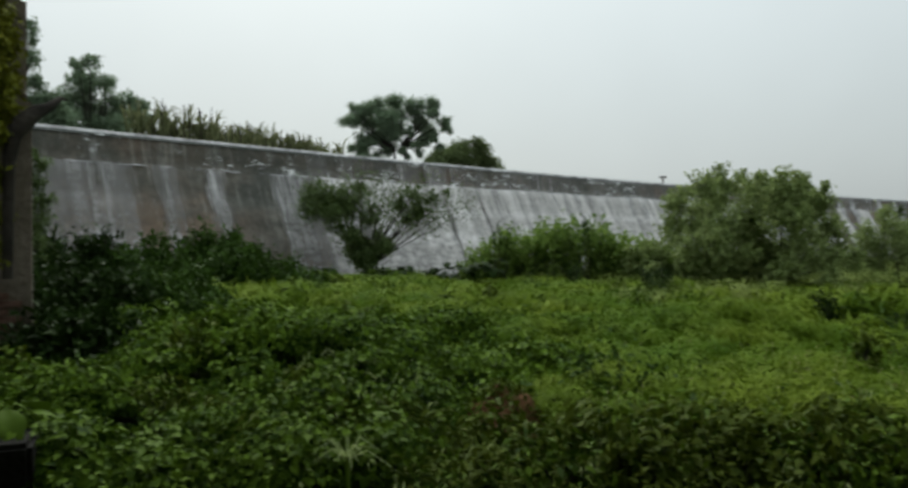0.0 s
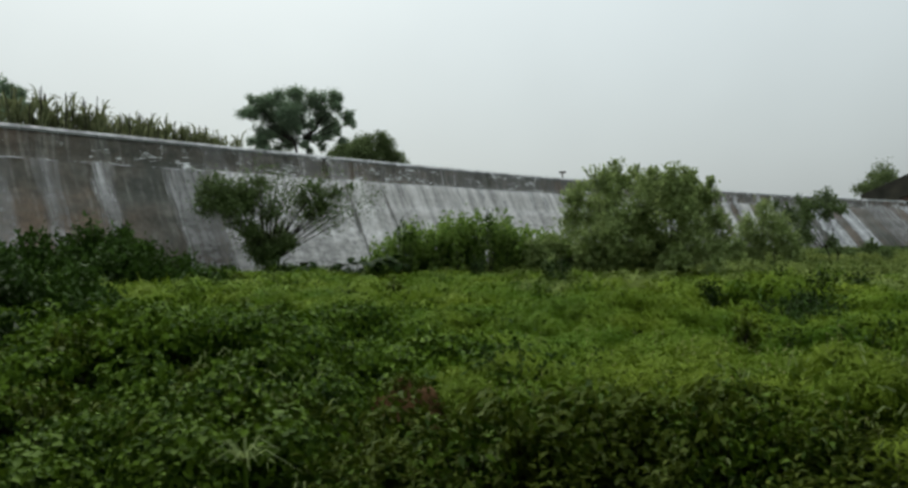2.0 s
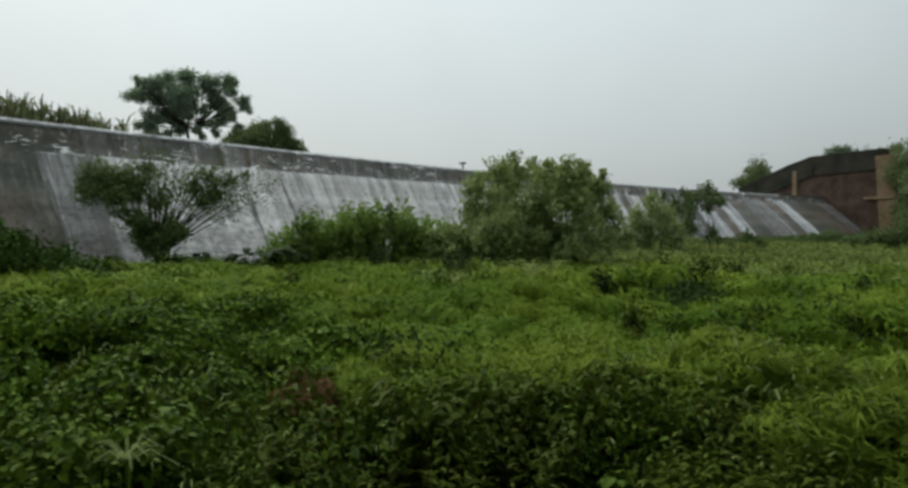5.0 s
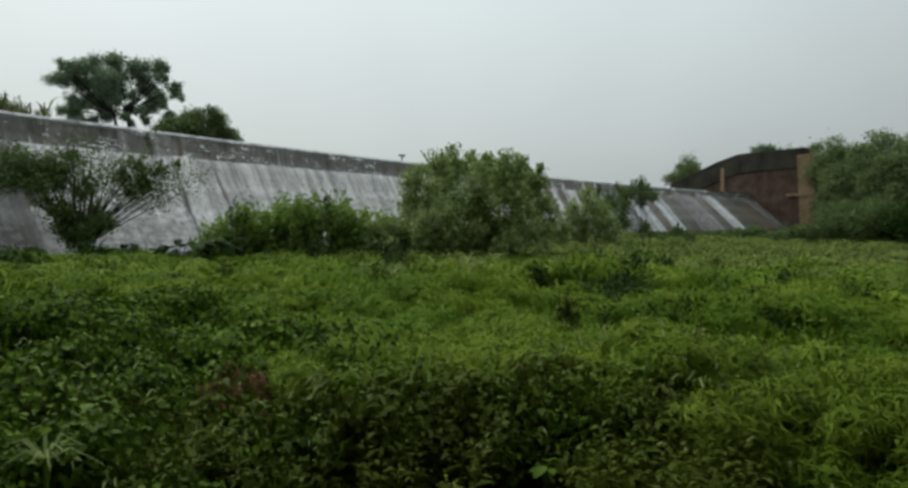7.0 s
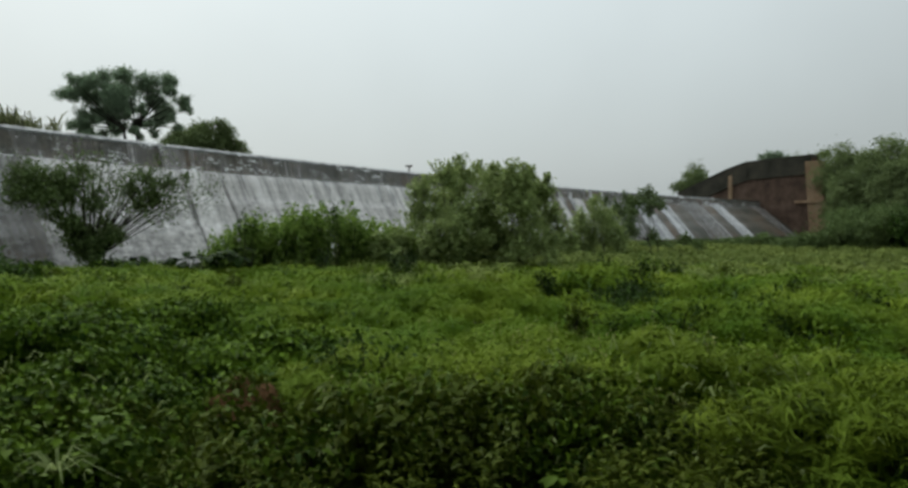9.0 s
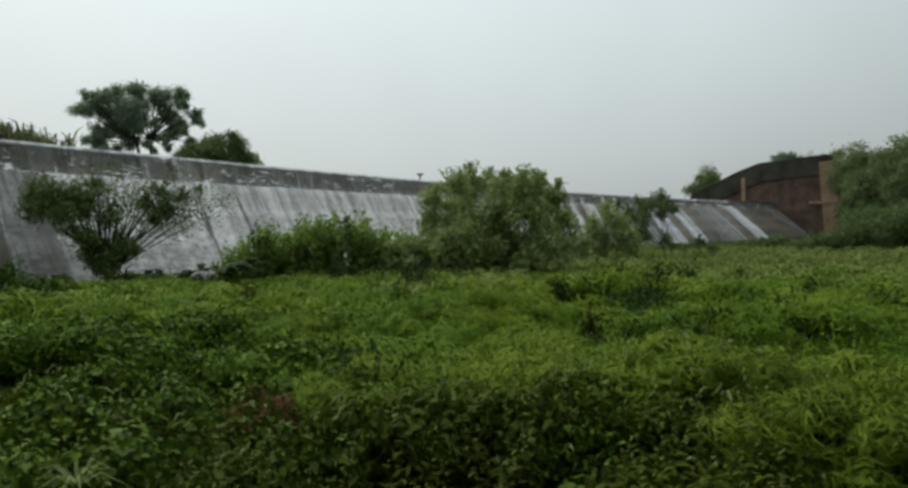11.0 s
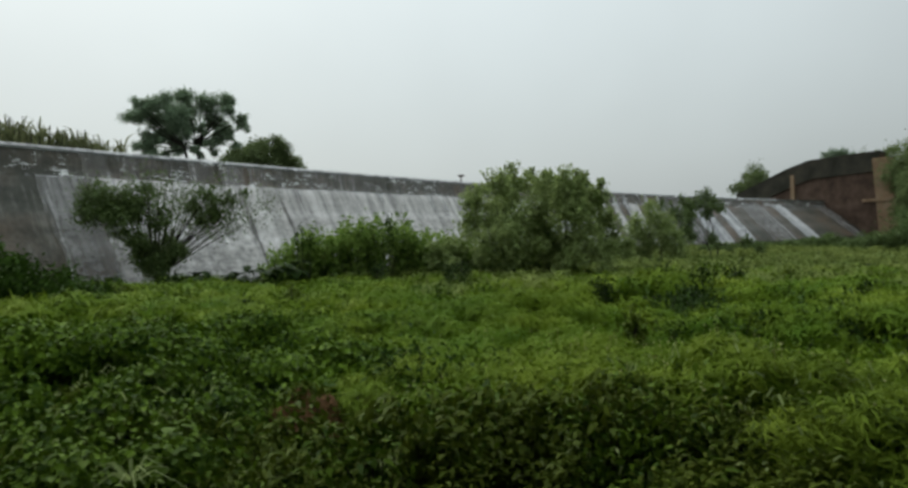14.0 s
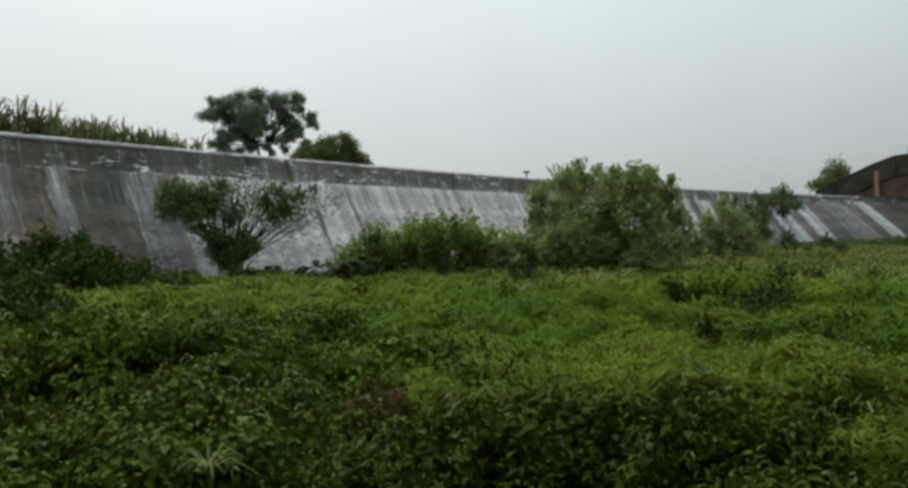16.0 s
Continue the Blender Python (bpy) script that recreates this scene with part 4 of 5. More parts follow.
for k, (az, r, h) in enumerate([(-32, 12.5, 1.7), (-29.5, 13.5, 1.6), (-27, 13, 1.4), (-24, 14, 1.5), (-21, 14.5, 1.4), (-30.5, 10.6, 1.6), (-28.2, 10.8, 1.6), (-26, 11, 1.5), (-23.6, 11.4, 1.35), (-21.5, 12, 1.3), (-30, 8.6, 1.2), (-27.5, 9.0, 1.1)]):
    shrub("shrub", at(az, r, 0.1), h, 0.9, 28, 0.15, 110, M_GLOOM if az < -24.5 else M_MID_DARK, "leafy bush in the rank growth by the pier, darkened as if in shade", 260 + k, 0.0, 0.1, 0.015)
for k, (az, r) in enumerate([(50.2, 62), (52.4, 58), (54.6, 55), (57, 54)]):
    shrub("shrub", at(az, r, 0.0), 3.1, 3.0, 50, 0.30, 130, M_MID_DARK if az > 53 else M_DARK_SHRUB, "dense dark hedge bush at the field's edge", 80 + k, 0.0, 0.05, 0.03, 0.4)

for k, (az, h) in enumerate([(3.6, 2.75), (4.1, 2.5), (10.6, 3.15), (10.9, 2.9)]):
    shrub("shrub", at(az, 28.6, 0.1), h, 0.26, 3, 0.15, 26, M_MID_DARK, "thin dark twiggy sapling rising out of the bushes", 420 + k, 0.0, 0.6, 0.012, 0.6, 1.0, 0.25)

# ---- abutment at the far end of the weir ----
ab_o = weir_point(S_END, 0, 0)
ab_d = (weir_point(S_END, 1, 0) - ab_o).normalized()
ab_turn = math.atan2(ab_d.y, ab_d.x)
abutment = tagged(new("abutment"), "tall brown masonry abutment wall with pilasters and dark coping", "wall", kind="structure")
abutment.matrix_world = Matrix.Translation(ab_o) @ Matrix.Rotation(ab_turn, 4, "Z")
# local x runs downstream, local y away over the bank (to the weir's far side)
bm = bmesh.new()
outline = [(-16, 8.0), (-6.2, 12.0), (-2.3, 13.2), (9.2, 13.7), (9.8, 0.0 - 0.5), (-16, -0.5)]
near = [bm.verts.new((x, 0.0, z)) for x, z in outline]
farv = [bm.verts.new((x, 2.5, z)) for x, z in outline]
bm.faces.new(near)
bm.faces.new(farv[::-1])
for i in range(len(outline)):
    j = (i + 1) % len(outline)
    bm.faces.new((near[j], near[i], farv[i], farv[j]))
bmesh.ops.recalc_face_normals(bm, faces=bm.faces)
part("wall", from_bm("wall", bm, M_MASONRY), abutment)
for (x0, z0), (x1, z1) in zip(outline[:3], outline[1:4]):
    bm = box_bm(0, math.hypot(x1 - x0, z1 - z0) + 0.15, -0.35, 2.8, 0, 0.55, 0.06)
    bmesh.ops.transform(bm, matrix=Matrix.Translation((x0, 0, z0)) @ Matrix.Rotation(-math.atan2(z1 - z0, x1 - x0), 4, "Y"), verts=bm.verts)
    part("coping", from_bm("coping", bm, M_COPING), abutment)
for (x0, z0), (x1, z1) in zip(outline[:3], outline[1:4]):
    bm = box_bm(0, math.hypot(x1 - x0, z1 - z0), -0.35, 0.0, -2.9, 0.0, 0.03)
    bmesh.ops.transform(bm, matrix=Matrix.Translation((x0, 0, z0)) @ Matrix.Rotation(-math.atan2(z1 - z0, x1 - x0), 4, "Y"), verts=bm.verts)
    part("parapet", from_bm("parapet", bm, M_COPING), abutment, "dark parapet under the coping")
part("pilaster", from_bm("pilaster", box_bm(-5.6, -4.9, -0.5, 0.02, 4.0, 11.3, 0.05), M_RENDER), abutment)
bm = box_bm(8.2, 10.4, -0.6, 2.9, -0.5, 13.0, 0.08)
for v in bm.verts:
    v.co.x += 2.2 * (1 - v.co.z / 13.0) if v.co.x > 9 else 0.8 * (1 - v.co.z / 13.0)
end_pier = part("pier", from_bm("pier", bm, M_RENDER), abutment, "ochre plastered end pier")
part("ledge", from_bm("ledge", box_bm(6.6, 11.2, -0.9, 3.0, 5.7, 6.2, 0.05), M_RENDER), end_pier)

top = Matrix.Translation(ab_o) @ Matrix.Rotation(ab_turn, 4, "Z") @ Vector((1.5, 1.6, 13.5))
lobed("shrub", top, 42.0, [(-1.6, 0.7, 0.7), (-0.5, 1.0, 0.8), (0.7, 1.2, 0.8), (1.8, 0.9, 0.7), (2.8, 0.6, 0.5), (0.1, 0.5, 0.8)], 0.4, 260, M_HAZED_TREE, "low bush growing on top of the abutment", "shrub", 91, ((0.0, 0.2),), 0.06, 0.5, 2, 0.25, "stem", 1.2)

# ---- old pier and stub close to the viewpoint ----
pier = tagged(new("stone_pier"), "tall grey-brown plastered pier with moss and creeper", "pier")
p0 = at(-31.25, 9.0)
pier.matrix_world = Matrix.Translation((p0.x, p0.y, 0.0)) @ Matrix.Rotation(radians(31.25), 4, "Z")
bm = box_bm(-1.3, 0.02, -0.1, 0.8, -0.2, 3.55, 0.04)
for v in bm.verts:
    v.co += Vector((0.03, 0.03, 0.0)) * (noise.noise(v.co * 2.3))
part("base", from_bm("base", bm, M_PIER), pier)
part("shaft", from_bm("shaft", box_bm(-1.3, -0.02, -0.06, 0.76, 3.55, 4.66, 0.05), M_PIER), pier)
M_BRICK = rough_material("worn_red_brick", [(0.085, 0.050, 0.036), (0.135, 0.078, 0.056), (0.18, 0.115, 0.088)], 5.0, 40.0, 0.6)
brick = from_bm("brick", box_bm(-0.115, 0.115, -0.05, 0.05, -0.036, 0.036, 0.006), M_BRICK)
for row in range(5):  # where the plaster has come off
    for col in range(3):
        piece = part("brick", brick, pier)
        piece.location = (-0.80 + 0.245 * col + (0.12 if row % 2 else 0.0), -0.085, 1.06 + 0.085 * row)
        piece.rotation_euler = (0.0, 0.0, 0.03 * math.sin(5 * row + 3 * col))
lobed("creeper", at(-33.2, 8.72, 0.0), -33.2, [(0.0, 4.55, 0.17), (0.03, 4.25, 0.17), (0.0, 3.95, 0.18), (0.04, 3.65, 0.18), (0.0, 3.4, 0.17), (-0.02, 4.8, 0.17), (0.0, 3.1, 0.16), (-0.04, 2.7, 0.14), (-0.06, 2.3, 0.14), (-0.05, 1.9, 0.14)], 0.07, 11000, M_MOSS, "yellow-green mossy creeper clinging to the pier", "creeper", 71, ((-0.2, 0.5),), 0.02, 0.15, 1, 0.2, "stem")
branch = tagged(new("dead_branch"), "dark crooked dead branch leaning across the pier", "branch")
path = [at(-32.55, 8.62, 1.6), at(-32.5, 8.62, 2.3), at(-32.45, 8.62, 2.8), at(-32.2, 8.62, 3.08), at(-31.6, 8.64, 3.24), at(-30.9, 8.7, 3.36), at(-30.1, 8.8, 3.44), at(-29.3, 8.9, 3.57), at(-28.9, 9.0, 3.58)]
part("limb", mesh_of("limb", *tube([tuple(p) for p in path], [0.05, 0.055, 0.06, 0.08, 0.10, 0.085, 0.06, 0.03, 0.01], 8), M_BARK, smooth=True), branch)
lobed("shrub", at(-30.4, 14, 0.0), -30.4, [(-0.08, 3.3, 0.16), (-0.14, 3.0, 0.18), (-0.06, 2.7, 0.18), (-0.12, 2.35, 0.2), (-0.1, 2.0, 0.2), (-0.1, 1.5, 0.3)], 0.09, 4200, M_DARK_SHRUB, "dark narrow shrub beside the stone pier", "shrub", 72, ((0.0, 0.3),), 0.03, 0.8, 3, 0.2, "stem")
stub = tagged(new("concrete_stub"), "low dark broken concrete stub among the weeds", "stub")
p0 = at(-31.0, 4.6)
stub.matrix_world = Matrix.Translation((p0.x, p0.y, 0.0)) @ Matrix.Rotation(radians(25), 4, "Z")
part("block", from_bm("block", box_bm(-0.5, 0.0, -0.1, 0.3, 0.0, 0.88, 0.03), M_STUB), stub)

# unseen wall and overhead slab, added to keep sky light off the nearest weeds
tagged(new("unseen_shade_wall", from_bm("unseen_shade_wall", box_bm(-10, 14, -1.9, -1.5, -0.2, 8.0, 0.03), M_RENDER)), "unseen wall added behind the viewpoint to shade the near weeds", "wall", kind="structure")
tagged(new("eaves", from_bm("eaves", box_bm(-10.2, 14.2, -1.5, 3.05, 4.6, 4.8, 0.03), M_COPING)), "unseen slab added over the viewpoint to shade the near weeds", "eaves", kind="structure")

# gauge post on the crest
post = tagged(new("gauge_post"), "small rusty iron post with a short crossbar on the crest", "post")
post.location = weir_point(43.2, -0.7, 6.36)
part("pole", from_bm("pole", box_bm(-0.05, 0.05, -0.05, 0.05, 0, 0.62, 0.01), M_METAL), post)
part("crossbar", from_bm("crossbar", box_bm(-0.28, 0.28, -0.06, 0.06, 0.55, 0.70, 0.015), M_METAL), post)


# ---- weeds over the field ----
def scatter(n, r0, r1, az0=-38, az1=60, keep=None):
    r = np.sqrt(rng.uniform(r0 * r0, r1 * r1, n))
    a = np.radians(rng.uniform(az0, az1, n))
    x, y = r * np.sin(a), r * np.cos(a)
    ok = weir_side(x, y) > 3.6
    ok &= (np.hypot((x - 0.43) / 0.36, (y - 6.30) / 0.30) > 1) & ((np.abs(x - 0.40) > 0.38) | (y < 4.9) | (y > 6.3))
    if keep is not None:
        ok &= keep(x, y)
    return x[ok], y[ok]


def slope_normal(x, y):
    e = 0.15
    top = lambda a, b: soil(a, b) + canopy(a, b)
    return unit(np.stack([(top(x - e, y) - top(x + e, y)) / (2 * e), (top(x, y - e) - top(x, y + e)) / (2 * e), np.ones_like(x)], -1))


def grassy(name, x, y, length, width, material, label):
    n = len(x)
    z = soil(x, y) + canopy(x, y) * rng.uniform(0.35, 0.75, n)
    way = unit(slope_normal(x, y) * 0.8 + rng.normal(size=(n, 3)) * [0.55, 0.55, 0.2] + [0, 0, 0.25])
    v, f = blades(np.stack([x, y, z], -1), way, length * rng.uniform(0.6, 1.4, n), width, rng.uniform(0.3, 1.0, n))
    return tagged(new(name, mesh_of(name, v, f, material)), label, "grass", kind="stuff")


def hummocks(name, x, y, radius, leaf, ratio, shape, material, label, cover=1.5, droop=0.7, tilt=0.3, flat=0.62, rise=0.0, kind="weeds", stand=0.12):
    """Rounded heaps of leaves that lie on one another like shingles, lit on top and shaded below their brims."""
    rad = radius * np.exp(np.clip(rng.normal(size=len(x)) * 0.45, -0.9, 0.45)) * np.clip(0.5 + canopy(x, y), 0.55, 1.1)
    ok = np.hypot((x - 0.43) / (0.36 + 0.35 * rad), (y - 6.20) / (0.42 + 0.40 * rad)) > 1
    ok &= np.hypot((x + 0.60) / (0.22 + 0.5 * rad), (y - 3.85) / (0.45 + 0.5 * rad)) > 1
    x, y, rad = x[ok], y[ok], rad[ok]
    n = len(x)
    lean = unit(slope_normal(x, y) * [0.7, 0.7, 1.0])
    heart = np.stack([x, y, soil(x, y) + canopy(x, y) * 0.80 + rise * rng.uniform(-0.5, 1.0, n) - rad * 0.15], -1)
    per = np.maximum(12, (cover * 4.4 * flat ** 0.5 * rad ** 2 / (leaf * leaf * ratio * 0.55)).astype(int))
    who = np.repeat(np.arange(n), per)
    m = len(who)
    d = unit(rng.normal(size=(m, 3)) + lean[who] * 0.75)
    d[:, 2] = np.where(d[:, 2] < -0.25, -d[:, 2], d[:, 2])
    phase = rng.uniform(0, 6.28, (n, 3))[who]
    lumps = 1 + 0.22 * np.sin(d[:, 0] * 5 + phase[:, 0]) * np.sin(d[:, 1] * 5 + phase[:, 1]) + 0.13 * np.sin(d[:, 0] * 11 + phase[:, 2]) * np.cos(d[:, 1] * 12 + phase[:, 0])
    inner = rng.random(m) < 0.15
    spots = heart[who] + d * (rad[who] * lumps * np.where(inner, 0.72, rng.uniform(0.86, 1.06, m)))[:, None] * [1, 1, flat]
    n_leaf = unit(d * [1, 1, 1.25] + rng.normal(size=(m, 3)) * tilt)
    down = unit(rng.normal(size=(m, 3)) * 0.55 + d * [1, 1, 0] * 0.5 + [0, 0, -droop])
    axis = unit(down - n_leaf * np.sum(down * n_leaf, 1, keepdims=True) + n_leaf * stand)
    L = leaf * rng.uniform(0.6, 1.4, m) * np.where(inner, 1.9, 1.0)
    v, f = shape(spots, axis, n_leaf, L, L * ratio)
    return tagged(new(name, mesh_of(name, v, f, material)), label, kind, kind="stuff")


def species(x, y):
    """0: creeper, 1: olive weeds, 2: grass; by bearing and distance to fit the camera's view, with ragged borders."""
    r, az = np.hypot(x, y), np.degrees(np.arctan2(x, y))
    wob = 9 * (vnoise(x / 1.3, y / 1.3, 61) - 0.5) + 6 * (vnoise(x / 0.5, y / 0.5, 62) - 0.5)
    vine = (az + wob * 1.6 < 7 - np.clip((r - 8.5) * 4.5, 0, 40)) | (vnoise(x / 1.7, y / 1.7, 63) > 0.90)
    weed = (r + 0.22 * wob < 5.1) & (az > -2 + wob) & (az < 33 + wob) | (r + 0.12 * wob < 3.7) | (vnoise(x / 1.2, y / 1.2, 64) > 0.87)
    vine = vine | (r < 5.8) & (az < 18)
    pick = vnoise(x / 0.55, y / 0.55, 65)
    mixed_in = np.where((pick > 0.80 - 0.22 * np.clip((r - 4.8) / 1.4, 0, 1)) & (r > 4.8) & (az > 16), 2, np.where((pick < 0.22) & (r > 4.8), 0, 1))
    return np.where(weed, mixed_in, np.where(vine, 0, 2))


def low_cover(x, y, size, material, name, label, ratio=0.5):
    n = len(x)
    z = soil(x, y) + canopy(x, y) * rng.uniform(0.50, 0.85, n)
    normal = unit(slope_normal(x, y) + rng.normal(size=(n, 3)) * 0.5)
    L = size * rng.uniform(0.6, 1.3, n)
    v, f = leaf_quads(np.stack([x, y, z], -1), unit(np.cross(normal, rng.normal(size=(n, 3)))), normal, L, L * ratio)
    return tagged(new(name, mesh_of(name, v, f, material)), label, "weeds", kind="stuff")


NEAR, MID = (2.6, 9.5), (9.2, 29)
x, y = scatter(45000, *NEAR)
low_cover(x, y, 0.06, M_CLEFT_SHADE, "undergrowth", "low undergrowth darkened as the shade between the weeds")
x, y = scatter(60000, *MID, keep=lambda a, b: species(a, b) != 2)
low_cover(x, y, 0.11, M_VINE, "creeping_cover", "dark green creeping cover between the weeds")
x, y = scatter(110000, 5.5, 29, keep=lambda a, b: species(a, b) == 2)
low_cover(x, y, 0.20, M_GRASS, "short_grass", "short yellowish green grass under the tufts", 0.16)
x, y = scatter(16000, 3, 32, 60, 322)
low_cover(x, y, 0.16, M_VINE, "wild_cover", "rank green cover on the ground behind")
x, y = scatter(420, 2.7, 7.2, keep=lambda a, b: species(a, b) == 0)
hummocks("vine_leaves", x, y, 0.24, 0.046, 0.80, heart_leaves, M_VINE, "tangled bright green creeper with heart-shaped leaves", 0.85, 0.5, 0.5, 0.75, 0.12, stand=0.22)
x, y = scatter(330, 4.9, 7.2, keep=lambda a, b: species(a, b) == 1)
hummocks("weed_leaves", x, y, 0.18, 0.060, 0.36, leaf_quads, M_WEED, "dull olive weeds with narrow leaves", 0.75, 0.1, 0.5, 0.9, 0.12, stand=0.4)
x, y = scatter(760, 4.0, 7.4, keep=lambda a, b: species(a, b) == 2)
hummocks("meadow_grass", x, y, 0.20, 0.13, 0.085, leaf_quads, M_GRASS, "yellowish green grass in loose tufts", 1.1, 0.15, 0.32, 0.65, 0.06, "grass", 0.35)
x, y = scatter(980, 6.8, 14.2, keep=lambda a, b: species(a, b) == 0)
hummocks("creeper_leaves", x, y, 0.30, 0.060, 0.75, heart_leaves, M_VINE, "low green creeper heaped over the field", 0.78, 0.5, 0.5, 0.6, 0.10, stand=0.2)
x, y = scatter(980, 6.8, 14.2, keep=lambda a, b: species(a, b) == 1)
hummocks("field_weeds", x, y, 0.24, 0.080, 0.4, leaf_quads, M_WEED, "dull olive weeds in patches over the field", 1.0, 0.1, 0.45, 0.7, 0.12, stand=0.35)
x, y = scatter(1300, 6.8, 14.2, keep=lambda a, b: species(a, b) == 2)
hummocks("field_grass", x, y, 0.28, 0.20, 0.07, leaf_quads, M_GRASS, "yellowish green grass over the open field", 0.92, 0.15, 0.30, 0.50, 0.06, "grass", 0.35)
x, y = scatter(1700, 14, 30, keep=lambda a, b: species(a, b) == 0)
hummocks("creeper_heaps", x, y, 0.42, 0.13, 0.6, leaf_quads, M_VINE, "green creeper heaped below the weir", 1.1, 0.4, 0.5, 0.5, 0.10, stand=0.2)
x, y = scatter(1900, 14, 30, keep=lambda a, b: species(a, b) == 1)
hummocks("weed_patches", x, y, 0.36, 0.14, 0.4, leaf_quads, M_WEED, "dull olive weeds in patches below the weir", 1.0, -0.1, 0.5, 0.6, 0.10, stand=0.4)
x, y = scatter(1900, 14, 30, keep=lambda a, b: species(a, b) == 2)
hummocks("grass_heaps", x, y, 0.46, 0.32, 0.08, leaf_quads, M_GRASS, "yellowish green grass in soft heaps below the weir", 0.66, 0.15, 0.28, 0.45, 0.05, "grass", 0.3)
x, y = scatter(22000, 6.0, 24, keep=lambda a, b: species(a, b) == 2)
grassy("grass_blades", x, y, 0.22, 0.012, M_GRASS, "thin grass blades standing over the field")
x, y = np.concatenate([scatter(1750, 28, 80, 0, 62), scatter(160, 18, 28, 14, 60)], 1)
hummocks("far_grass", x, y, 0.85, 0.48, 0.10, leaf_quads, M_HAZED_GRASS, "yellowish green grass far across the field, muted for haze", 0.65, 0.2, 0.25, 0.40, 0.05, "grass", 0.3)

x, y = scatter(14000, 20, 74, 8, 60)
grassy("tall_grass", x, y, 0.55, 0.030, M_HAZED_GRASS, "tall grass at the far edge of the field, paled for haze")


def leggy(name, x, y, height, leaf, material, label, sink=0.45):
    """Upright weeds: leaves in pairs up a thin stem, smaller towards the tip, with dark gaps between the stems."""
    n, steps = len(x), 9
    high = height * rng.uniform(0.6, 1.3, n)
    foot = np.stack([x, y, soil(x, y) + canopy(x, y) * sink], -1)
    way = unit(rng.normal(size=(n, 3)) * [0.28, 0.28, 0.0] + [0, 0, 1])
    turn = rng.uniform(0, 6.28, n)
    pieces = [blades(foot, way, high, 0.007, 0.1)]
    for k in range(steps):
        share = 0.25 + 0.78 * k / (steps - 1)
        for half in (0, np.pi):
            a = turn + half + k * 1.9 + rng.normal(size=n) * 0.3
            out = unit(np.stack([np.cos(a), np.sin(a), rng.uniform(-0.5, 0.6, n) + 0.5 * share], -1))
            L = leaf * (1.15 - 0.55 * share) * rng.uniform(0.6, 1.3, n)
            spot = foot + way * (high * share * 0.9)[:, None] + out * L[:, None] * 0.6
            pieces.append(leaf_quads(spot, out, unit(np.cross(out, np.cross([0, 0, 1.0], out)) + rng.normal(size=(n, 3)) * 0.35), L, L * 0.36))
    return tagged(new(name, mesh_of(name, *joined([(v.reshape(-1, 3), f) for v, f in pieces]), material)), label, "weeds", kind="stuff")


x, y = scatter(1000, 3.5, 5.5, -3, 46, keep=lambda a, b: domes(a, b, 1.0, 51) + 0.4 * domes(a, b, 1.9, 21) > 0.42)
leggy("tall_weeds", x, y, 0.46, 0.115, M_WEED, "tall leggy olive weeds with dark gaps between the stems")
x, y = scatter(420, 3.6, 5.6, -26, 12)
leggy("dark_weeds", x, y, 0.30, 0.105, M_VINE, "leafy dark green weeds standing in the creeper")

x, y = scatter(520, 3.8, 6.6, -14, 52)
n = len(x)
p = np.stack([x, y, soil(x, y) + canopy(x, y) * 0.8 + rng.uniform(0.05, 0.16, n) + 0.26 * rng.random(n) * np.clip((6.0 - np.hypot(x, y)) / 0.8, 0, 1)], -1)
v, f = blades(p, unit(rng.normal(size=(n, 3)) * [0.6, 0.6, 0.3] + [0, 0, 0.9]), rng.uniform(0.06, 0.14, n), 0.014, rng.uniform(0.3, 1.2, n))
tagged(new("weed_shoots", mesh_of("weed_shoots", v, f, M_SHRUB)), "pale narrow-leaved shoots above the near weeds", "weeds", kind="stuff")

# bare earth on the side of a hummock
rr, aa = np.meshgrid(np.linspace(0, 1, 16), np.linspace(0, 2 * np.pi, 44, endpoint=False), indexing="ij")
ex, ey = 0.45 + 0.56 * rr * np.sin(aa), 6.50 + 0.44 * rr * np.cos(aa)
ez = soil(ex, ey) + 0.54 * np.maximum(1 - rr ** 2, 0) + 0.30 * (vnoise(ex * 5, ey * 5, 5) - 0.5) + 0.14 * (vnoise(ex * 13, ey * 13, 6) - 0.5)
i, j = np.meshgrid(np.arange(15), np.arange(44), indexing="ij")
faces = np.stack([i * 44 + j, (i + 1) * 44 + j, (i + 1) * 44 + (j + 1) % 44, i * 44 + (j + 1) % 44], -1).reshape(-1, 4)
tagged(new("earth_bank", mesh_of("earth_bank", np.stack([ex, ey, ez], -1).reshape(-1, 3), faces, M_EARTH)), "small bank of bare reddish earth between the weeds", "earth")
n = 1600
x, y = 0.44 + rng.normal(size=n) * 0.38, 6.30 + rng.normal(size=n) * 0.34
z = soil(x, y) + 0.54 * np.maximum(1 - np.hypot((x - 0.45) / 0.56, (y - 6.50) / 0.44) ** 2, 0) + rng.uniform(0.0, 0.16, n)
ok = (y > 6.45) | (np.abs(x - 0.44) > 0.30) | (rng.random(n) < 0.45)
v, f = leaf_quads(np.stack([x, y, z], -1)[ok], unit(rng.normal(size=(n, 3)))[ok], unit(rng.normal(size=(n, 3)) + [0, 0, 1.2])[ok], 0.07, 0.035)
tagged(new("weed_fringe", mesh_of("weed_fringe", v, f, M_WEED)), "thin weeds creeping over the bare earth", "weeds", kind="stuff")


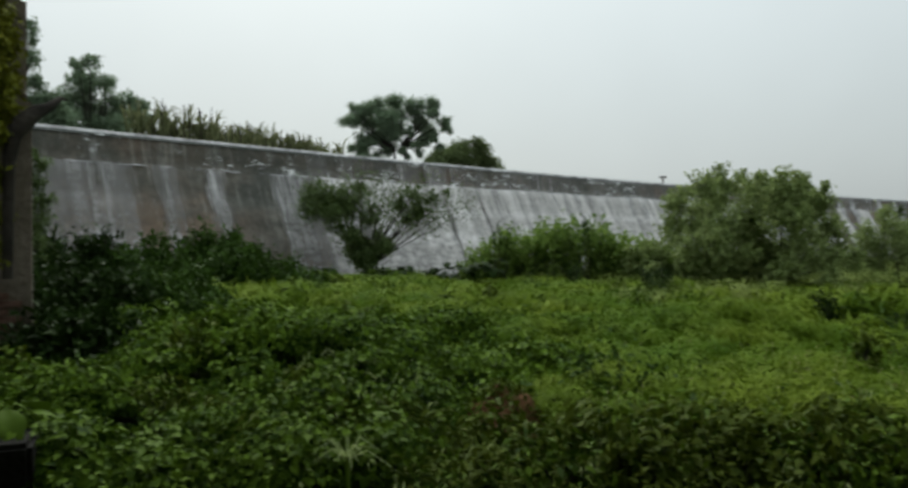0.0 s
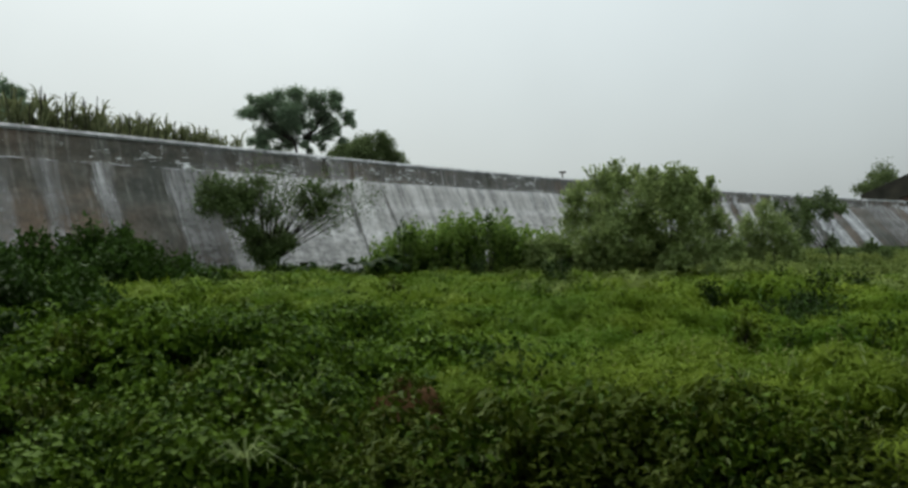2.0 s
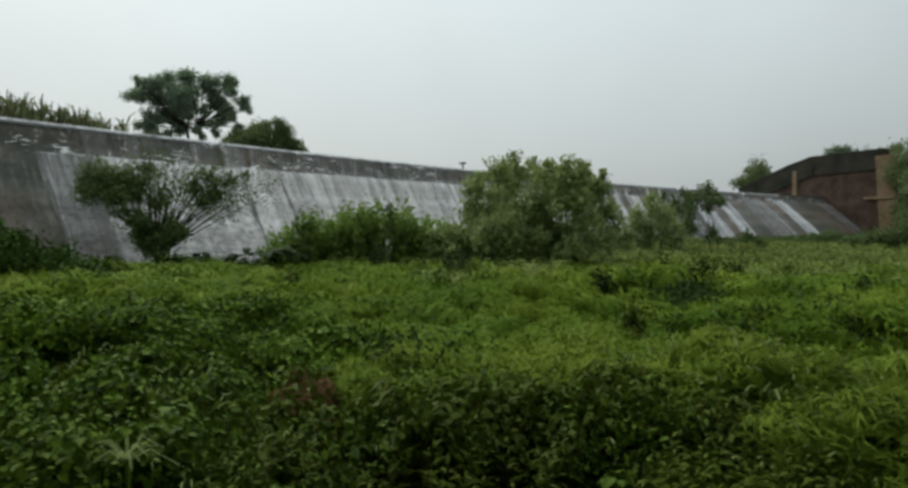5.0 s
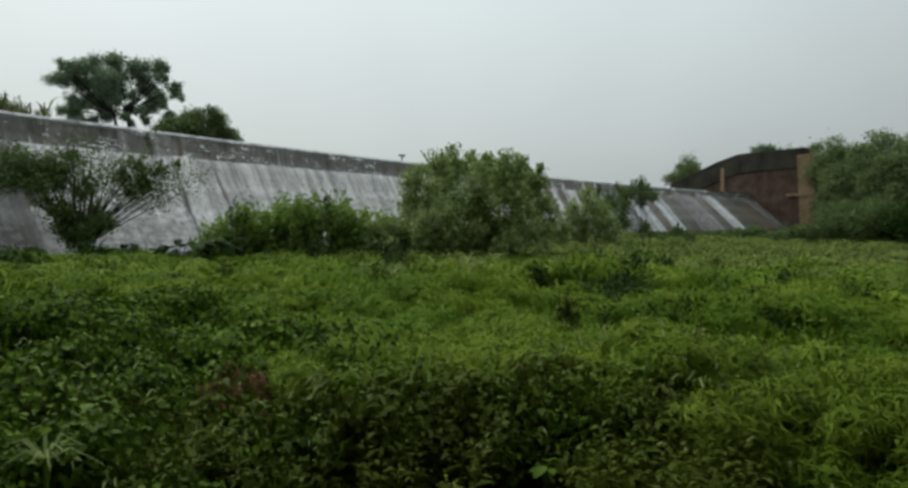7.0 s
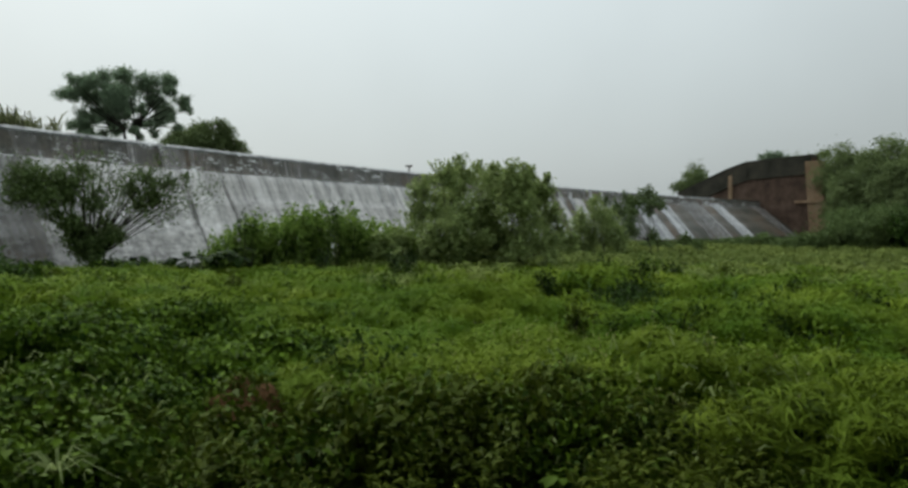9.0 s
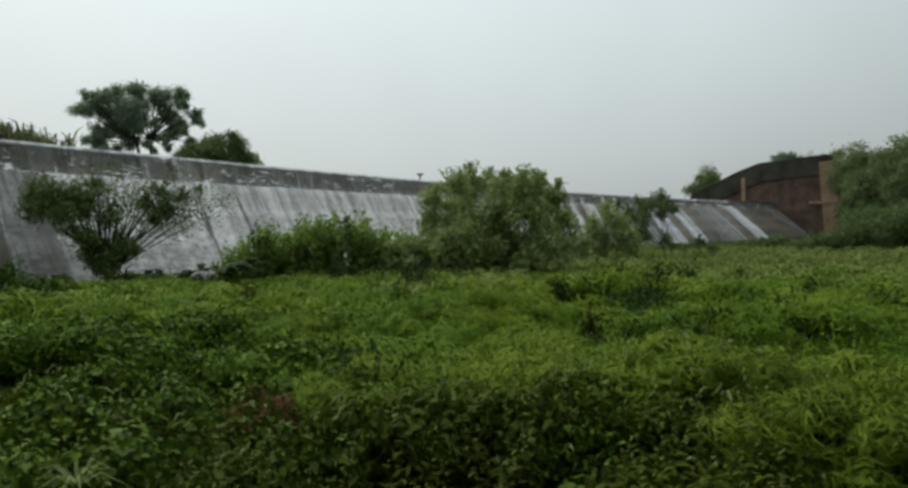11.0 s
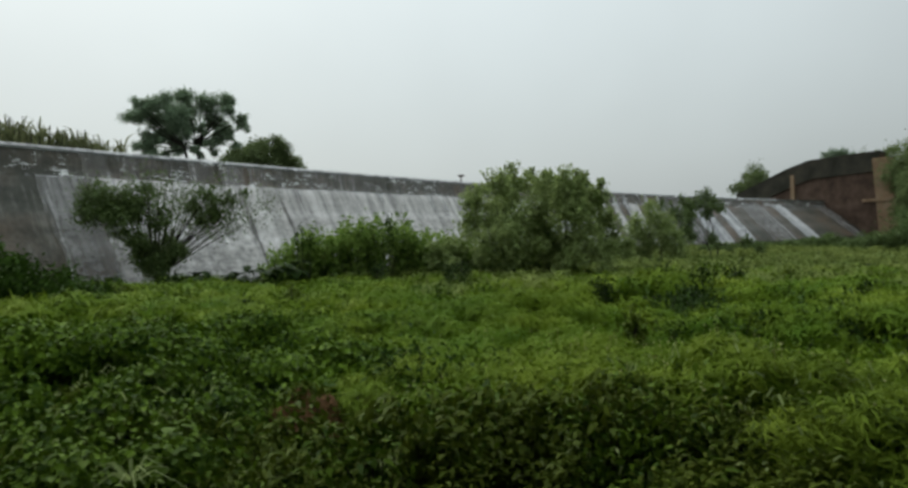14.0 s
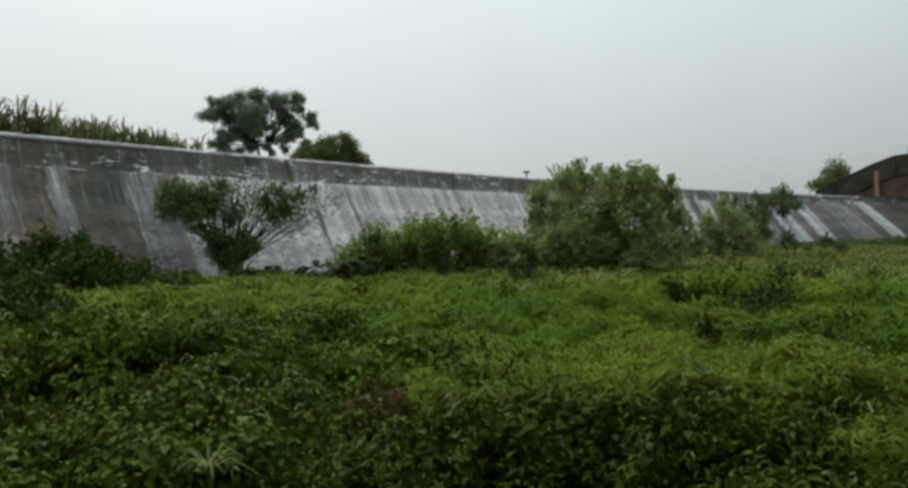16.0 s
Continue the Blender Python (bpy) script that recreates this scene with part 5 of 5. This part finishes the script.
# ---- single weeds that stand out of the field ----
def weed_clump(height, spread, leaf, count, material, label, seed):
    g = np.random.default_rng(seed)
    root = tagged(new("weed_plant"), label, "plant", "weed clumps on the field")
    leaves = []
    for k in range(7):
        a = g.uniform(0, 2 * np.pi)
        tip = np.array([math.cos(a) * spread * g.uniform(0.2, 0.9), math.sin(a) * spread * g.uniform(0.2, 0.9), height * g.uniform(0.7, 1.05)])
        path = np.array([tip * [0.1, 0.1, 0.0], tip * [0.4, 0.4, 0.55], tip])
        part("stem", mesh_of("stem", *tube(path, [0.012, 0.009, 0.003], 4), M_BARK), root)
        n = count // 7
        w = g.uniform(0.15, 1.05, n)[:, None]
        spots = tip * np.concatenate([0.1 + 0.9 * w, 0.1 + 0.9 * w, w], 1) + g.normal(size=(n, 3)) * spread * 0.17
        leaves.append(leaf_quads(spots, unit(g.normal(size=(n, 3)) + [0, 0, -0.1]), unit(g.normal(size=(n, 3)) * 0.6 + [0, 0, 1]), leaf * g.uniform(0.6, 1.3, n), leaf * 0.5 * g.uniform(0.7, 1.2, n)))
    part("foliage", mesh_of("foliage", *joined(leaves), material), root)
    return root


kinds = [weed_clump(0.75, 0.42, 0.085, 420, M_VINE, "bushy green weed clump in the field", 1),
         weed_clump(0.60, 0.50, 0.075, 420, M_MID_DARK, "low dark green weed clump in the field", 2),
         weed_clump(0.80, 0.36, 0.075, 380, M_GRASS, "yellowish green weed clump in the field", 3),
         weed_clump(0.80, 0.36, 0.105, 300, M_WEED, "dull olive weed clump in the field", 4)]
kinds.append(weed_clump(0.62, 0.46, 0.075, 480, M_CLEFT_SHADE, "low clump of leafy weeds darkened as cleft shade", 5))
# darkened clumps set where shaded clefts appear from the camera
shade_spots = [(-1.1, 14.5), (-0.2, 11.6), (-6.3, 24.0), (-10.7, 19.1), (16.2, 25.2), (15.5, 11.6), (9.5, 25.9), (33.5, 16.6), (34.9, 16.5), (37.2, 17.4), (44.8, 10.1), (47.2, 14.8), (51.2, 12.6), (36.4, 8.3), (47.6, 6.3), (50.5, 5.3), (30.5, 5.5), (34.0, 14.5), (35.0, 14.9), (36.0, 14.6), (34.6, 15.4), (39.7, 4.7), (21.8, 6.3), (16.2, 24.4), (15.6, 11.9), (0.9, 12.2), (32.3, 17.5), (28.3, 15.9), (-17.4, 8.4), (-13.2, 8.9), (-10.5, 19.1), (-6.4, 23.6), (-4.5, 6.6), (21.1, 7.0), (14.7, 5.2), (-3.2, 6.6), (-9.5, 10.4), (-7.2, 8.5)]
placed = [(az, r, 4, min(1.5, max(0.5, 0.35 + 0.055 * r))) for az, r in shade_spots] + [(16.6, 22.5, 1, 1.2), (38.5, 10.2, 1, 1.1), (44, 10.8, 1, 1.2), (12.5, 10.6, 0, 0.9), (-6.5, 11.5, 0, 1.1), (3.5, 9.4, 1, 1.1), (33, 13.2, 1, 1.2), (36, 13.0, 1, 1.1), (-3, 20, 1, 1.1), (7, 21, 1, 1.2)]
for k in range(70):  # a loose bank of olive weeds before the viewpoint
    az, r = rng.uniform(-2, 36), rng.uniform(3.9, 5.2)
    placed.append((az, r, int(rng.choice([3, 3, 3, 0])), rng.uniform(0.55, 0.95)))
for k in range(95):
    r = 4.2 + 21 * rng.random() ** 1.2
    az = rng.uniform(-34, 55)
    kind = rng.choice([0, 1, 3] if az < 5 or r < 6 else [0, 2, 2, 3, 1])
    placed.append((az, r, int(kind), rng.uniform(0.6, 1.15) * (0.75 if r < 6 else 1.0)))
used = set()
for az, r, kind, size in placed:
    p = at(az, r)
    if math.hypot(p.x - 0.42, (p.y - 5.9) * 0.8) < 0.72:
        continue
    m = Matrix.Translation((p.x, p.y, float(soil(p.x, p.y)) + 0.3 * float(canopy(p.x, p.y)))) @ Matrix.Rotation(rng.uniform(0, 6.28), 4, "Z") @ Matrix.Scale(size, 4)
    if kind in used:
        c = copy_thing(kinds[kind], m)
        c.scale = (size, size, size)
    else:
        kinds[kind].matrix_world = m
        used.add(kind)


# ---- broad-leaved plants ----
def broad_leaf(size):
    """A big arrow-shaped leaf with a drooping tip and raised rim."""
    u, w = np.meshgrid(np.linspace(0, 1, 9), np.linspace(-1, 1, 7), indexing="ij")
    half = 0.42 * np.sin(np.pi * np.clip(u * 0.86 + 0.14, 0, 1)) ** 0.8
    v = np.stack([w * half, u - 0.08 * (1 - np.abs(w)) * (u < 0.15), 0.16 * np.abs(w) * half - 0.35 * u ** 2.2 + 0.015 * np.cos(w * 9)], -1) * size
    i, j = np.meshgrid(np.arange(8), np.arange(6), indexing="ij")
    f = np.stack([i * 7 + j, i * 7 + j + 1, (i + 1) * 7 + j + 1, (i + 1) * 7 + j], -1).reshape(-1, 4)
    return v.reshape(-1, 3), f


def broad_plant(base, height, size, count, material, label, seed):
    g = np.random.default_rng(seed)
    root = tagged(new("broad_leaved_plant"), label, "plant")
    root.location = base
    blade = mesh_of("leaf", *broad_leaf(size), material, smooth=True)
    for k in range(count):
        a = 2 * math.pi * (k + g.uniform(-0.3, 0.3)) / count
        tip = np.array([math.cos(a) * size * g.uniform(0.3, 0.8), math.sin(a) * size * g.uniform(0.3, 0.8), height * g.uniform(0.55, 1.0)])
        stalk = part("stalk", mesh_of("stalk", *tube([(0, 0, -0.1), tuple(tip * [0.3, 0.3, 0.6]), tuple(tip)], [0.014, 0.011, 0.007], 5), material), root)
        leaf = part("leaf", blade, stalk)
        leaf.matrix_local = Matrix.Translation(tip) @ Matrix.Rotation(a - math.pi / 2, 4, "Z") @ Matrix.Rotation(radians(g.uniform(-35, 15)), 4, "X") @ Matrix.Scale(g.uniform(0.7, 1.15), 4)
    return root


def ground_at(az, r):
    p = at(az, r)
    return Vector((p.x, p.y, float(soil(p.x, p.y)) + 0.3 * float(canopy(p.x, p.y))))


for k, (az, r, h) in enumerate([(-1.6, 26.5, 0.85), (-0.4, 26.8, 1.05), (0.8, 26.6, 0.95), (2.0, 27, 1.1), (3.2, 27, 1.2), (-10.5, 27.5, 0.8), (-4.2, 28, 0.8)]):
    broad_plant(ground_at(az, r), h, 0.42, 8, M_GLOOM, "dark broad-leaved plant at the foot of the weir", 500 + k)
broad_plant(ground_at(-33.4, 4.9), 0.80, 0.24, 9, M_VINE, "green broad-leaved plant beside the stub", 520)
broad_plant(ground_at(-32.2, 5.4), 0.70, 0.22, 8, M_VINE, "green broad-leaved plant beside the stub", 521)

# sword-leaved plant in the near weeds
sword = tagged(new("sword_leaved_plant"), "pale grey-green plant with long strap leaves", "plant")
sword.location = at(-8.7, 4.15, 0.66)
part("stalk", mesh_of("stalk", *tube([(0.03, 0.0, -0.5), (0.0, 0.02, -0.2), (0.0, 0.0, 0.08)], [0.02, 0.018, 0.012], 6), M_BUSH), sword)
for k in range(17):
    a = 2 * math.pi * k / 17 + rng.uniform(-0.2, 0.2)
    way = unit(np.array([[math.cos(a) * 0.8, math.sin(a) * 0.8, rng.uniform(0.4, 1.6)]]))
    part("leaf", mesh_of("leaf", *blades(np.array([[0.0, 0.0, 0.05]]), way, rng.uniform(0.16, 0.30), 0.020, rng.uniform(0.5, 1.3)), M_SHRUB), sword)

# pale flower heads over the near weeds
x, y = scatter(300, 4.3, 8.5, 10, 48)
n = len(x)
p = np.stack([x, y, soil(x, y) + canopy(x, y) + rng.uniform(0.05, 0.16, n)], -1)
v1, f1 = leaf_quads(p, unit(rng.normal(size=(n, 3))), unit(rng.normal(size=(n, 3)) + [0, 0, 1]), 0.026, 0.022)
v2, f2 = leaf_quads(p, unit(rng.normal(size=(n, 3))), unit(rng.normal(size=(n, 3)) + [0, 0, 1]), 0.026, 0.022)
v3, f3 = blades(p - [0, 0, 0.14], unit(rng.normal(size=(n, 3)) * 0.15 + [0, 0, 1]), 0.15, 0.004, 0.05)
M_PETAL = leaf_material("pale_petal", (0.26, 0.27, 0.10), (0.42, 0.43, 0.18), 2.0)
tagged(new("flower_heads", mesh_of("flower_heads", *joined([(v1, f1), (v2, f2), (v3, f3)]), M_PETAL)), "tiny pale yellow flower heads over the weeds", "flowers", kind="stuff")
for k, (az, r, size) in enumerate([(37.2, 4.1, 0.10), (24.4, 4.3, 0.09), (30, 3.9, 0.09), (15.5, 4.2, 0.10), (-5.5, 4.9, 0.11), (-15, 5.2, 0.11), (-24, 4.8, 0.11), (4, 4.4, 0.09), (46, 4.6, 0.10), (-8.0, 4.6, 0.12)]):
    q = ground_at(az, r)
    q.z += 0.35 * float(canopy(q.x, q.y))
    broad_plant(q, 0.34, size, 9, M_VINE, "leafy weed standing above the near growth", 600 + k)
